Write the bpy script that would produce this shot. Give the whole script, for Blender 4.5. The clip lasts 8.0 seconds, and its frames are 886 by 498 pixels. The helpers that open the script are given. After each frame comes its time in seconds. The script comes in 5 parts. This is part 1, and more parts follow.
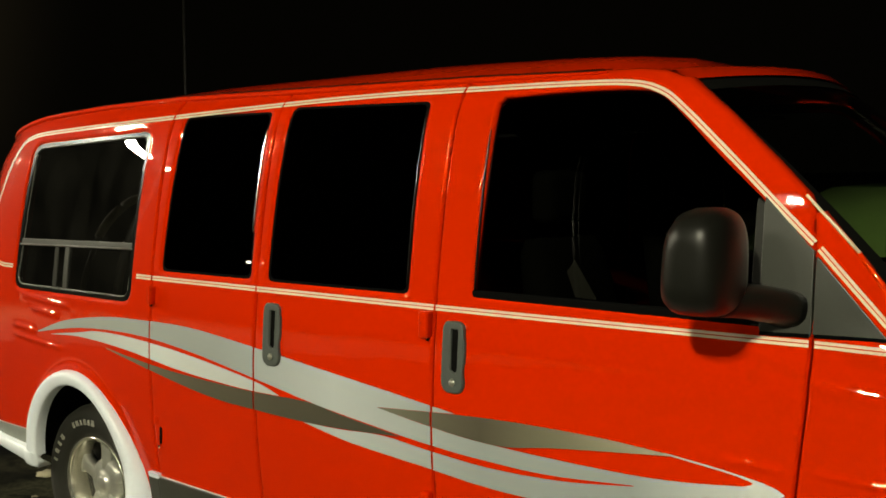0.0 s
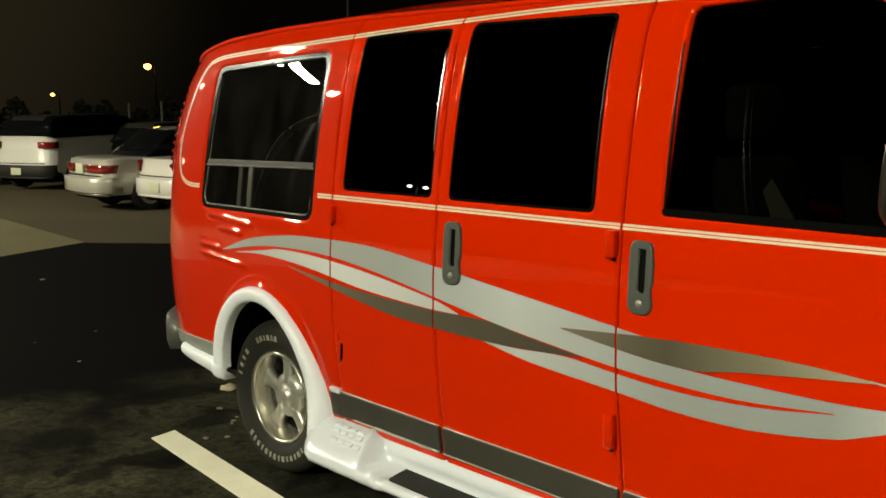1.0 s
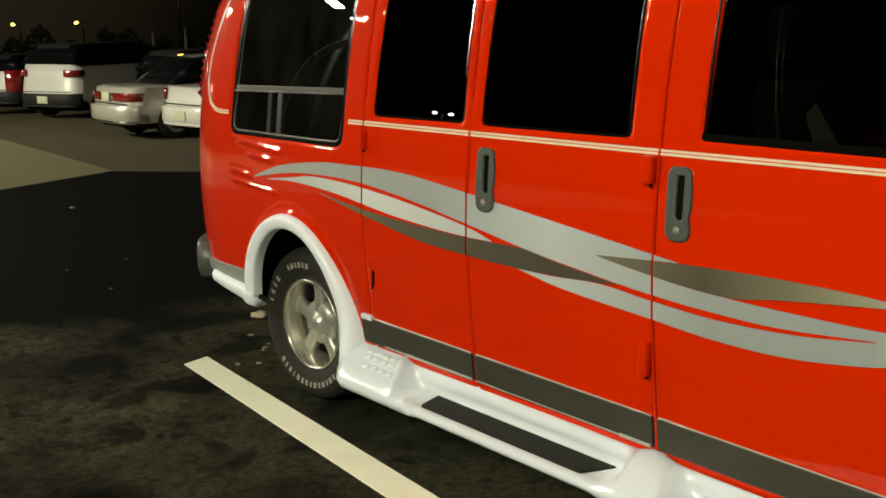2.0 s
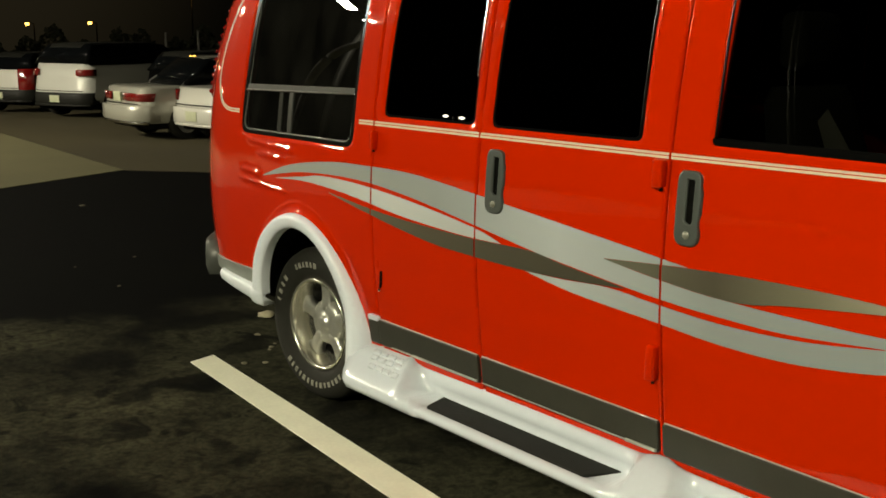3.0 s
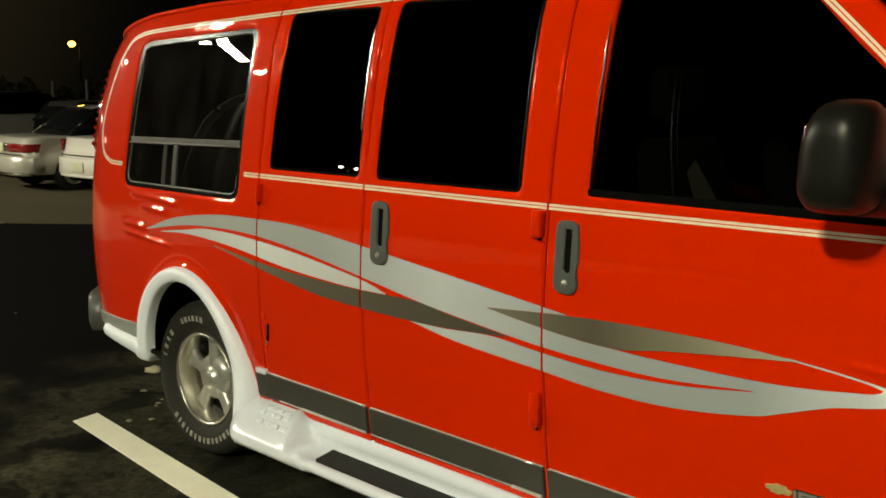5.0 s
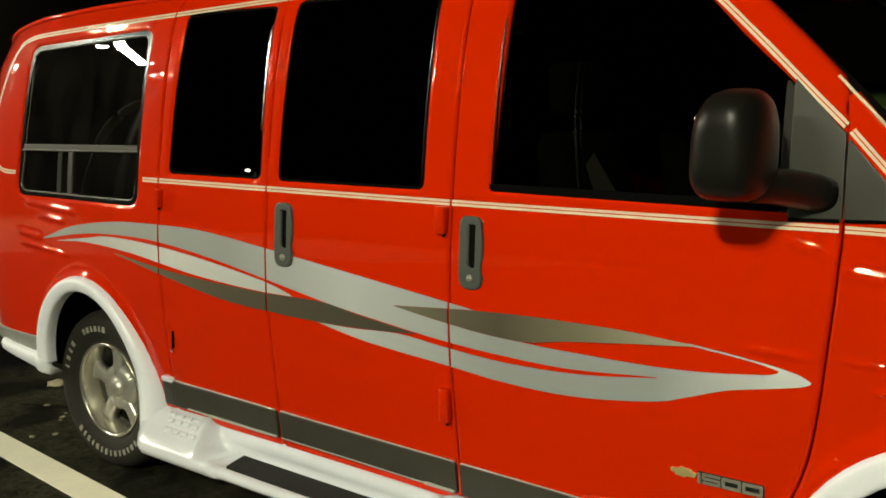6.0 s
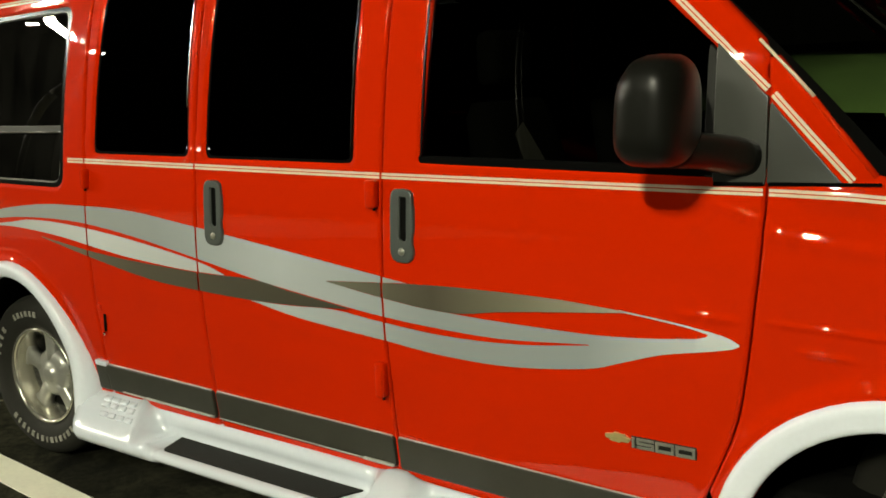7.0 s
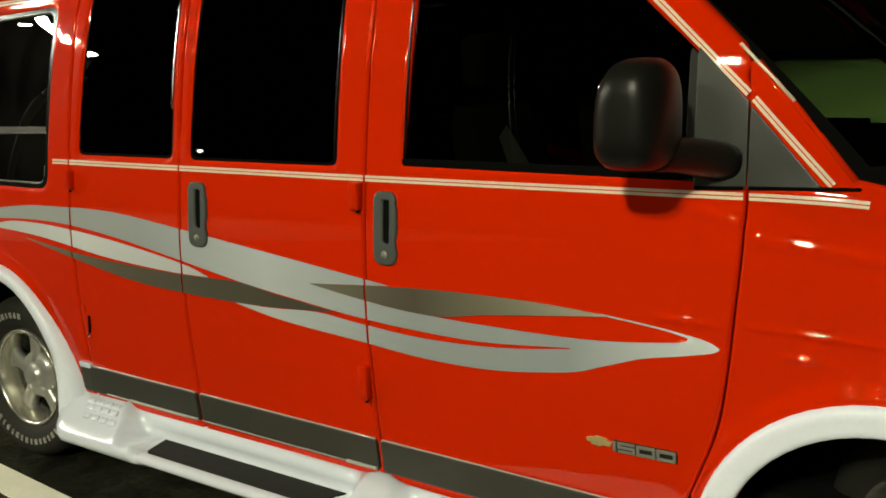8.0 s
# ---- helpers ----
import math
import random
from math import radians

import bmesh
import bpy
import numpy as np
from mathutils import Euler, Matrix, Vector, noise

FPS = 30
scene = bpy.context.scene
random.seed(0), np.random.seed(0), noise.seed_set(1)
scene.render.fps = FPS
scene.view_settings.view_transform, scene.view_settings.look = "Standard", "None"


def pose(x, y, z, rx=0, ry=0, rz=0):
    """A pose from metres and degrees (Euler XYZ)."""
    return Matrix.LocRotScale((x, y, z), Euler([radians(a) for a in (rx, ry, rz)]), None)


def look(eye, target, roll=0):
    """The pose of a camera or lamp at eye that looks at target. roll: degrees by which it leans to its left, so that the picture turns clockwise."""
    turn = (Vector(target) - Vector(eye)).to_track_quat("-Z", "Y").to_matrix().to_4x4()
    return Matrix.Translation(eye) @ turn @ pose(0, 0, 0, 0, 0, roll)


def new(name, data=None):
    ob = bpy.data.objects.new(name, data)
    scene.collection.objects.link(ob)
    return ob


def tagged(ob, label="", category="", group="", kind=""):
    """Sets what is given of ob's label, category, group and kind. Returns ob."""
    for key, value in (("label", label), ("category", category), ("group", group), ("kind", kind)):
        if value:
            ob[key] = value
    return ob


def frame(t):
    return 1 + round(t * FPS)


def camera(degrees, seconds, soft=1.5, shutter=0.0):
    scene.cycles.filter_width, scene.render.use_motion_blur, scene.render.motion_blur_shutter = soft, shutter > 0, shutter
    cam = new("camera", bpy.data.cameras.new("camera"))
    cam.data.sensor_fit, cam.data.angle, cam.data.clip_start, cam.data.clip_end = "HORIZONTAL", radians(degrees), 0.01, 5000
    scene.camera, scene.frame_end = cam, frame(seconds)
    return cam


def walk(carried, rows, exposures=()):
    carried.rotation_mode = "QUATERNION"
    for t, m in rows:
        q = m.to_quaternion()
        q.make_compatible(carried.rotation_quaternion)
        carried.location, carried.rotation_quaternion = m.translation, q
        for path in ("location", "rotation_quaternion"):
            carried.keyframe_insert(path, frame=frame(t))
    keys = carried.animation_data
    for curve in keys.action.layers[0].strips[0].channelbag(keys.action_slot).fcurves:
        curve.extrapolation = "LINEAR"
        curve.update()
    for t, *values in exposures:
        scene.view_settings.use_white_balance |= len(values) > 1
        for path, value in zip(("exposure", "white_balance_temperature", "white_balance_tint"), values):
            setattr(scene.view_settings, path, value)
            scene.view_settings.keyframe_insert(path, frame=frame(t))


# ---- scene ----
cam = camera(45.47, 8.0, soft=1.7)
PATH = [
    (0, (3.900, -2.586, 1.716), (2.699, -0.995, 1.559), -0.12),
    (0.5, (3.843, -2.591, 1.704), (2.512, -1.116, 1.473), 0.43),
    (1, (3.798, -2.598, 1.664), (2.384, -1.213, 1.382), -0.49),
    (1.5, (3.777, -2.607, 1.649), (2.350, -1.246, 1.316), -0.29),
    (1.7, (3.754, -2.597, 1.651), (2.328, -1.254, 1.248), -0.68),
    (2.8, (3.754, -2.595, 1.645), (2.314, -1.272, 1.226), -0.81),
    (3, (3.753, -2.596, 1.632), (2.310, -1.271, 1.230), 0.26),
    (3.5, (3.750, -2.597, 1.642), (2.309, -1.264, 1.260), -0.02),
    (4, (3.781, -2.607, 1.663), (2.358, -1.230, 1.384), -0.62),
    (4.5, (3.792, -2.612, 1.665), (2.409, -1.189, 1.417), -0.96),
    (4.7, (3.794, -2.601, 1.655), (2.436, -1.160, 1.374), -0.37),
    (5.8, (3.821, -2.569, 1.645), (2.599, -1.017, 1.329), -0.39),
    (6, (3.819, -2.570, 1.643), (2.630, -0.992, 1.329), -0.85),
    (6.5, (3.840, -2.546, 1.644), (2.706, -0.933, 1.310), -1.63),
    (7, (3.846, -2.523, 1.643), (2.742, -0.897, 1.273), -2.07),
    (7.5, (3.855, -2.517, 1.644), (2.748, -0.894, 1.270), -2.13),
    (8, (3.872, -2.503, 1.640), (2.777, -0.870, 1.276), -1.76),
]
EXPOSURES = [(0, -0.14, 6900, 4), (1.0, -0.13, 6900, 4), (1.5, -0.10, 6550, 4), (1.7, -0.12, 6600, 4), (3.0, -0.38, 6950, 4), (3.5, -0.44, 6950, 4), (4.0, -0.48, 6950, 4), (4.5, -0.28, 6950, 4), (6.0, -0.29, 6850, 4), (7.0, -0.29, 6500, 4), (7.5, -0.28, 6450, 4), (8.0, -0.40, 6600, 4)]
walk(cam, [(t, look(eye, target, roll)) for t, eye, target, roll in PATH], EXPOSURES)
# ---- night light ----
world = bpy.data.worlds.new("night_sky")
world.use_nodes = True
scene.world = world
wn = world.node_tree.nodes
wn["Background"].inputs["Strength"].default_value = 1.0
# black night; brown glow low over the lot's far side paints in lens haze
w_at = wn.new("ShaderNodeTexCoord")
w_dot = wn.new("ShaderNodeVectorMath")
w_dot.operation = "DOT_PRODUCT"
w_dot.inputs[1].default_value = Vector((-0.97, 0.17, 0.16)).normalized()
world.node_tree.links.new(w_at.outputs["Generated"], w_dot.inputs[0])
w_glow = wn.new("ShaderNodeMapRange")
w_glow.interpolation_type = "SMOOTHERSTEP"
w_glow.inputs["From Min"].default_value, w_glow.inputs["From Max"].default_value = 0.90, 1.0
world.node_tree.links.new(w_dot.outputs["Value"], w_glow.inputs["Value"])
w_mix = wn.new("ShaderNodeMix")
w_mix.data_type = "RGBA"
w_mix.inputs["A"].default_value = (0.0012, 0.0010, 0.0006, 1)
w_mix.inputs["B"].default_value = (0.0185, 0.0145, 0.0084, 1)
world.node_tree.links.new(w_glow.outputs[0], w_mix.inputs["Factor"])
world.node_tree.links.new(w_mix.outputs["Result"], wn["Background"].inputs["Color"])


def area_lamp(eye, target, watts, sx, sy, colour, beam=180):
    data = bpy.data.lights.new("lot_lamp_light", "AREA")
    data.shape, data.size, data.size_y, data.energy, data.color, data.spread = "RECTANGLE", sx, sy, watts, colour, radians(beam)
    ob = new("lot_lamp_light", data)
    ob.matrix_world = look(eye, target)
    return ob


NEUTRAL = (1.0, 0.95, 0.745)
MAIN_HEAD = (4.7, -12.0, 8.0)
MAIN_ARMS = ((0.0, 0.0), (0.75, -1.05))
for dx, dy in MAIN_ARMS:
    area_lamp((MAIN_HEAD[0] + dx, MAIN_HEAD[1] + dy, MAIN_HEAD[2]), (2.6, 0, 0.9), 410, 0.3, 0.26, NEUTRAL, 100)

# unseen lamp added to brighten the parked cars' tails
CAR_FILL_HEAD = (-19.0, -6.0, 6.4)
area_lamp(CAR_FILL_HEAD, (-15.5, 7.0, 0.4), 3000, 0.6, 0.45, (1.0, 0.92, 0.76))

FAR_HEAD = (-4.2, -20.0, 8.9)
FAR_ARMS = ((0.0, 0.0), (2.9, 0.0))
for dx, dy in FAR_ARMS:
    area_lamp((FAR_HEAD[0] + dx, FAR_HEAD[1] + dy, FAR_HEAD[2]), (1.0, 0, 0.9), 190, 0.36, 0.3, NEUTRAL)
# unseen lamp added to brighten the grass bank
BANK_FILL_HEAD = (8.0, 10.0, 7.5)
area_lamp(BANK_FILL_HEAD, (1.0, 20.0, 0.5), 680, 0.6, 0.45, (1.0, 0.93, 0.74), 72)

# lamp strips on a gantry over the drive lane, off behind the camera
GANTRY_Z = 7.7
STRIPS = (((-13.8, -8.3), (-16.4, -11.35)), ((-14.80, -8.76), (-14.92, -8.90)), ((-17.55, -12.85), (-17.9, -13.35)))
for (xa, ya), (xb, yb) in STRIPS:
    long = math.hypot(xb - xa, yb - ya)
    strip = area_lamp((0, 0, 0), (0, 0, -1), 480 * long, long, 0.24, (1.0, 0.94, 0.76))
    along = Vector((xb - xa, yb - ya, 0)).normalized()
    face = (Vector((-3, 2, 0)) - Vector(((xa + xb) / 2, (ya + yb) / 2, GANTRY_Z)))
    back = -(face - along * face.dot(along)).normalized()
    up = back.cross(along)
    strip.matrix_world = Matrix.Translation(((xa + xb) / 2, (ya + yb) / 2, GANTRY_Z)) @ Matrix((along, up, back)).transposed().to_4x4()


# ---- materials ----
def shader(name, base, rough=0.5, metal=0.0, coat=0.0, grain=0.0, scale=40.0, bump=0.0, spec=0.5, blotch=0.0, blotch_scale=2.0):
    m = bpy.data.materials.new(name)
    m.use_nodes = True
    nt = m.node_tree
    b = nt.nodes["Principled BSDF"]
    b.inputs["Roughness"].default_value = rough
    b.inputs["Metallic"].default_value = metal
    b.inputs["Coat Weight"].default_value = coat
    b.inputs["Coat Roughness"].default_value = 0.03
    b.inputs["Specular IOR Level"].default_value = spec
    b.inputs["Base Color"].default_value = (*base, 1)
    if grain or blotch or bump:
        tc = nt.nodes.new("ShaderNodeTexCoord")
        fine = nt.nodes.new("ShaderNodeTexNoise")
        fine.inputs["Scale"].default_value, fine.inputs["Detail"].default_value = scale, 6
        wide = nt.nodes.new("ShaderNodeTexNoise")
        wide.inputs["Scale"].default_value, wide.inputs["Detail"].default_value = blotch_scale, 5
        for n in (fine, wide):
            nt.links.new(tc.outputs["Object"], n.inputs["Vector"])
        total = nt.nodes.new("ShaderNodeMath")
        total.operation = "MULTIPLY_ADD"
        nt.links.new(fine.outputs["Fac"], total.inputs[0])
        total.inputs[1].default_value, total.inputs[2].default_value = 2 * grain, 1 - grain - blotch
        both = nt.nodes.new("ShaderNodeMath")
        both.operation = "MULTIPLY_ADD"
        nt.links.new(wide.outputs["Fac"], both.inputs[0])
        both.inputs[1].default_value = 2 * blotch
        nt.links.new(total.outputs[0], both.inputs[2])
        mix = nt.nodes.new("ShaderNodeVectorMath")
        mix.operation = "SCALE"
        mix.inputs[0].default_value = base
        nt.links.new(both.outputs[0], mix.inputs["Scale"])
        nt.links.new(mix.outputs[0], b.inputs["Base Color"])
        if bump:
            bp = nt.nodes.new("ShaderNodeBump")
            bp.inputs["Strength"].default_value, bp.inputs["Distance"].default_value = bump, 0.004
            nt.links.new(fine.outputs["Fac"], bp.inputs["Height"])
            nt.links.new(bp.outputs[0], b.inputs["Normal"])
    return m


def glow(name, colour, strength):
    m = bpy.data.materials.new(name)
    m.use_nodes = True
    b = m.node_tree.nodes["Principled BSDF"]
    b.inputs["Base Color"].default_value = (*colour, 1)
    b.inputs["Emission Color"].default_value = (*colour, 1)
    b.inputs["Emission Strength"].default_value = strength
    return m


def tinted(name, tint, rough=0.0, ior=1.5, haze=0.0):
    """Dark glass: light passes by the tint, the surface mirrors by Fresnel, and a streaky dusty film paints in
    reflected haze.
    """
    m = bpy.data.materials.new(name)
    m.use_nodes = True
    nt = m.node_tree
    nt.nodes.remove(nt.nodes["Principled BSDF"])
    out = nt.nodes["Material Output"]
    clear = nt.nodes.new("ShaderNodeBsdfTransparent")
    clear.inputs["Color"].default_value = (*tint, 1)
    gloss = nt.nodes.new("ShaderNodeBsdfGlossy")
    gloss.inputs["Roughness"].default_value = rough
    fres = nt.nodes.new("ShaderNodeFresnel")
    fres.inputs["IOR"].default_value = ior
    mix = nt.nodes.new("ShaderNodeMixShader")
    nt.links.new(fres.outputs[0], mix.inputs[0])
    nt.links.new(clear.outputs[0], mix.inputs[1])
    nt.links.new(gloss.outputs[0], mix.inputs[2])
    nt.links.new(mix.outputs[0], out.inputs["Surface"])
    if haze:
        film = nt.nodes.new("ShaderNodeBsdfDiffuse")
        film.inputs["Color"].default_value = (0.6, 0.58, 0.5, 1)
        tc = nt.nodes.new("ShaderNodeTexCoord")
        place = nt.nodes.new("ShaderNodeMapping")
        place.inputs["Scale"].default_value = (9, 9, 4)
        streak = nt.nodes.new("ShaderNodeTexNoise")
        streak.inputs["Scale"].default_value, streak.inputs["Detail"].default_value = 1.0, 6
        thick = nt.nodes.new("ShaderNodeMapRange")
        for key, value in (("From Min", 0.3), ("From Max", 0.75), ("To Min", 0.35 * haze), ("To Max", 1.7 * haze)):
            thick.inputs[key].default_value = value
        over = nt.nodes.new("ShaderNodeMixShader")
        nt.links.new(tc.outputs["Object"], place.inputs["Vector"])
        nt.links.new(place.outputs[0], streak.inputs["Vector"])
        nt.links.new(streak.outputs["Fac"], thick.inputs["Value"])
        nt.links.new(thick.outputs[0], over.inputs[0])
        nt.links.new(mix.outputs[0], over.inputs[1])
        nt.links.new(film.outputs[0], over.inputs[2])
        nt.links.new(over.outputs[0], out.inputs["Surface"])
    return m


def faded(name, stops, rough=0.35, axis=0):
    """Airbrushed paint that fades along x between (x, colour) stops."""
    m = shader(name, stops[0][1], rough, coat=0.8)
    nt = m.node_tree
    tc = nt.nodes.new("ShaderNodeTexCoord")
    sep = nt.nodes.new("ShaderNodeSeparateXYZ")
    rng = nt.nodes.new("ShaderNodeMapRange")
    rng.inputs["From Min"].default_value, rng.inputs["From Max"].default_value = stops[0][0], stops[-1][0]
    ramp = nt.nodes.new("ShaderNodeValToRGB")
    span = stops[-1][0] - stops[0][0]
    for n, (x, colour) in enumerate(stops):
        e = ramp.color_ramp.elements[n] if n < 2 else ramp.color_ramp.elements.new(1.0)
        e.position, e.color = (x - stops[0][0]) / span, (*colour, 1)
    nt.links.new(tc.outputs["Object"], sep.inputs[0])
    nt.links.new(sep.outputs[axis], rng.inputs["Value"])
    nt.links.new(rng.outputs[0], ramp.inputs[0])
    nt.links.new(ramp.outputs[0], nt.nodes["Principled BSDF"].inputs["Base Color"])
    return m


RED = shader("red_clearcoat_paint", (0.56, 0.0178, 0.0002), 0.5, coat=1.0, grain=0.02, scale=300, blotch=0.04, spec=0.02)
RED.node_tree.nodes["Principled BSDF"].inputs["Coat Roughness"].default_value = 0.02
RED.node_tree.nodes["Principled BSDF"].inputs["Coat IOR"].default_value = 1.48
RED.node_tree.nodes["Principled BSDF"].inputs["Specular Tint"].default_value = (1.0, 0.2, 0.06, 1)
def wavy(m, scale, strength, distance):
    """Gives a paint the faint unevenness of pressed sheet."""
    nt = m.node_tree
    tc = nt.nodes.new("ShaderNodeTexCoord")
    n = nt.nodes.new("ShaderNodeTexNoise")
    n.inputs["Scale"].default_value, n.inputs["Detail"].default_value = scale, 2
    bp = nt.nodes.new("ShaderNodeBump")
    bp.inputs["Strength"].default_value, bp.inputs["Distance"].default_value = strength, distance
    nt.links.new(tc.outputs["Object"], n.inputs["Vector"])
    nt.links.new(n.outputs["Fac"], bp.inputs["Height"])
    for key in ("Normal", "Coat Normal"):
        nt.links.new(bp.outputs[0], nt.nodes["Principled BSDF"].inputs[key])


wavy(RED, 6.0, 1.0, 0.0010)
WHITE = shader("white_gelcoat", (0.68, 0.73, 0.80), 0.2, spec=0.8, coat=1.0, grain=0.02, scale=60, blotch=0.05, blotch_scale=3)
FLARE_WHITE = shader("satin_white_plastic", (0.80, 0.85, 0.92), 0.42, coat=0.5, grain=0.03, scale=80, blotch=0.05, blotch_scale=3, bump=0.03)
# pinstripe colour, also used for the painted glint on the windscreen pillar
CREAM = shader("cream_stripe_and_glint", (0.70, 0.56, 0.40), 0.4, coat=0.5)
SILVER_BAND = faded("silver_graphic", [(-0.25, (0.315, 0.333, 0.324)), (0.9, (0.288, 0.315, 0.315)), (1.5, (0.441, 0.477, 0.486)), (2.1, (0.279, 0.306, 0.306)), (2.6, (0.270, 0.302, 0.302)), (3.02, (0.576, 0.612, 0.612))])
PALE_BAND = faded("pale_graphic", [(-0.15, (0.4, 0.42, 0.41)), (0.6, (0.57, 0.60, 0.60)), (1.24, (0.44, 0.47, 0.47))])
DARK_BAND = faded("dark_graphic", [(0.24, (0.16, 0.15, 0.10)), (0.8, (0.09, 0.08, 0.055)), (1.78, (0.055, 0.05, 0.035))])
WEDGE_BAND = faded("olive_graphic", [(1.69, (0.15, 0.14, 0.10)), (2.1, (0.075, 0.065, 0.045)), (2.4, (0.17, 0.16, 0.11)), (2.72, (0.34, 0.32, 0.24))])
TRIM_GREY = shader("grey_body_moulding", (0.037, 0.037, 0.028), 0.36, grain=0.12, scale=120, bump=0.06, blotch=0.3, blotch_scale=7)
TRIM_DARK = shader("dark_grey_textured_plastic", (0.026, 0.028, 0.022), 0.36, grain=0.06, scale=250, bump=0.04, blotch=0.12, blotch_scale=9)
BLACK_PLASTIC = shader("black_plastic", (0.0095, 0.0095, 0.0072), 0.62, spec=0.3, grain=0.1, scale=300, bump=0.08)
MIRROR_PLASTIC = shader("black_mirror_plastic", (0.0075, 0.0075, 0.006), 0.36, spec=0.22, grain=0.1, scale=300, bump=0.03)
SEAL = shader("matt_black_seal", (0.002, 0.002, 0.0018), 0.8, spec=0.03, grain=0.2, scale=80)
RUBBER = shader("black_rubber", (0.014, 0.0135, 0.010), 0.75, spec=0.3, grain=0.2, scale=80, bump=0.1)
TREAD = shader("step_tread_rubber", (0.0075, 0.0075, 0.006), 0.65, spec=0.3, grain=0.2, scale=200, bump=0.2)
HANDLE_GREY = shader("grey_handle_plastic", (0.062, 0.070, 0.064), 0.4, grain=0.05, scale=200)
CHROME = shader("worn_chrome", (0.7, 0.69, 0.65), 0.14, metal=1.0, grain=0.05, scale=30)
FRAME_DARK = shader("dark_anodised_frame", (0.006, 0.006, 0.005), 0.2, metal=0.0, spec=0.2, grain=0.05, scale=60)
POLISHED = shader("polished_rim_alloy", (0.70, 0.68, 0.58), 0.2, metal=0.88, grain=0.06, scale=40)
ALLOY = shader("machined_alloy", (0.52, 0.52, 0.475), 0.34, metal=0.72, grain=0.08, scale=60, bump=0.02)
BUMPER_DARK = shader("weathered_bumper_metal", (0.105, 0.11, 0.10), 0.42, metal=0.2, grain=0.3, scale=25, blotch=0.5, blotch_scale=6)
BUMPER_GREY = shader("scuffed_bumper", (0.22, 0.235, 0.21), 0.4, metal=0.0, grain=0.2, scale=30)
LETTER_WHITE = shader("raised_white_letter", (0.24, 0.235, 0.20), 0.6, grain=0.3, scale=90)
# also stands in for shade in the gutter, handle recess and wheel gaps
VOID = shader("underbody_and_shade_black", (0.004, 0.004, 0.0035), 0.9, grain=0.3, scale=20, spec=0.05)
CLOTH = shader("grey_seat_cloth", (0.06, 0.058, 0.05), 0.95, grain=0.2, scale=200, bump=0.2)
DASH = shader("dark_dashboard_vinyl", (0.05, 0.052, 0.045), 0.6, grain=0.1, scale=250, bump=0.1)
BELT = shader("seat_belt_webbing", (0.5, 0.47, 0.42), 0.8, grain=0.1, scale=400)
GLASS_DARK = tinted("privacy_glass", (0.012, 0.012, 0.012), ior=1.8)
# diffuse film stands in for dusty glass and its haze of reflections
GLASS_HAZED = tinted("hazed_rear_glass", (0.03, 0.03, 0.028), ior=1.8, haze=0.008)
GLASS = tinted("window_glass", (0.13, 0.135, 0.125))
GLASS_SHIELD = tinted("windscreen_glass", (0.72, 0.78, 0.72))
RED_LENS = shader("red_lamp_lens", (0.17, 0.007, 0.006), 0.12, coat=1.0, grain=0.05, scale=80)
GOLD = shader("gold_emblem", (0.55, 0.46, 0.2), 0.35, metal=0.5, grain=0.1, scale=80)
STRIPE_PAINT = shader("worn_parking_stripe", (0.95, 0.93, 0.76), 0.75, grain=0.07, scale=60, bump=0.06, blotch=0.12, blotch_scale=5)


# ---- mesh helpers ----
def part(name, bm, material, parent=None, label="", smooth=True):
    me = bpy.data.meshes.new(name)
    bm.to_mesh(me)
    bm.free()
    me.materials.append(material)
    if smooth:
        me.shade_smooth()
    ob = new(name, me)
    if parent is not None:
        ob.parent = parent
    return tagged(ob, label) if label else ob


def thing(name, label, category, at=(0, 0, 0), rz=0.0, group="", kind=""):
    ob = new(name)
    ob.matrix_basis = pose(*at, 0, 0, rz)
    return tagged(ob, label, category, group, kind)


def box_bm(x0, x1, y0, y1, z0, z1, bevel=0.0, seg=2):
    bm = bmesh.new()
    bmesh.ops.create_cube(bm, size=1.0, matrix=Matrix.Translation(((x0 + x1) / 2, (y0 + y1) / 2, (z0 + z1) / 2)) @ Matrix.Diagonal((x1 - x0, y1 - y0, z1 - z0, 1)))
    if bevel:
        bmesh.ops.bevel(bm, geom=bm.edges[:], offset=bevel, segments=seg, affect="EDGES", profile=0.5)
    return bm


def tube_bm(points, radius, sides=10):
    """A round bar along the points."""
    bm = bmesh.new()
    rings = []
    pts = [Vector(p) for p in points]
    for n, p in enumerate(pts):
        way = (pts[min(n + 1, len(pts) - 1)] - pts[max(n - 1, 0)]).normalized()
        a = way.orthogonal().normalized() if abs(way.z) > 0.9 else way.cross(Vector((0, 0, 1))).normalized()
        b = way.cross(a)
        r = radius[n] if isinstance(radius, (list, tuple)) else radius
        rings.append([bm.verts.new(p + r * (math.cos(k * math.tau / sides) * a + math.sin(k * math.tau / sides) * b)) for k in range(sides)])
    skin(bm, rings, True)
    bm.faces.new(rings[0][::-1]), bm.faces.new(rings[-1])
    bmesh.ops.recalc_face_normals(bm, faces=bm.faces[:])
    return bm


def skin(bm, rings, closed=False):
    for a, b in zip(rings, rings[1:]):
        n = len(a)
        for k in range(n if closed else n - 1):
            bm.faces.new((a[k], a[(k + 1) % n], b[(k + 1) % n], b[k]))


def loft_bm(rings, closed=True, caps=True):
    bm = bmesh.new()
    made = [[bm.verts.new(p) for p in ring] for ring in rings]
    skin(bm, made, closed)
    if caps and closed:
        bm.faces.new(made[0]), bm.faces.new(made[-1])
    bmesh.ops.recalc_face_normals(bm, faces=bm.faces[:])
    return bm


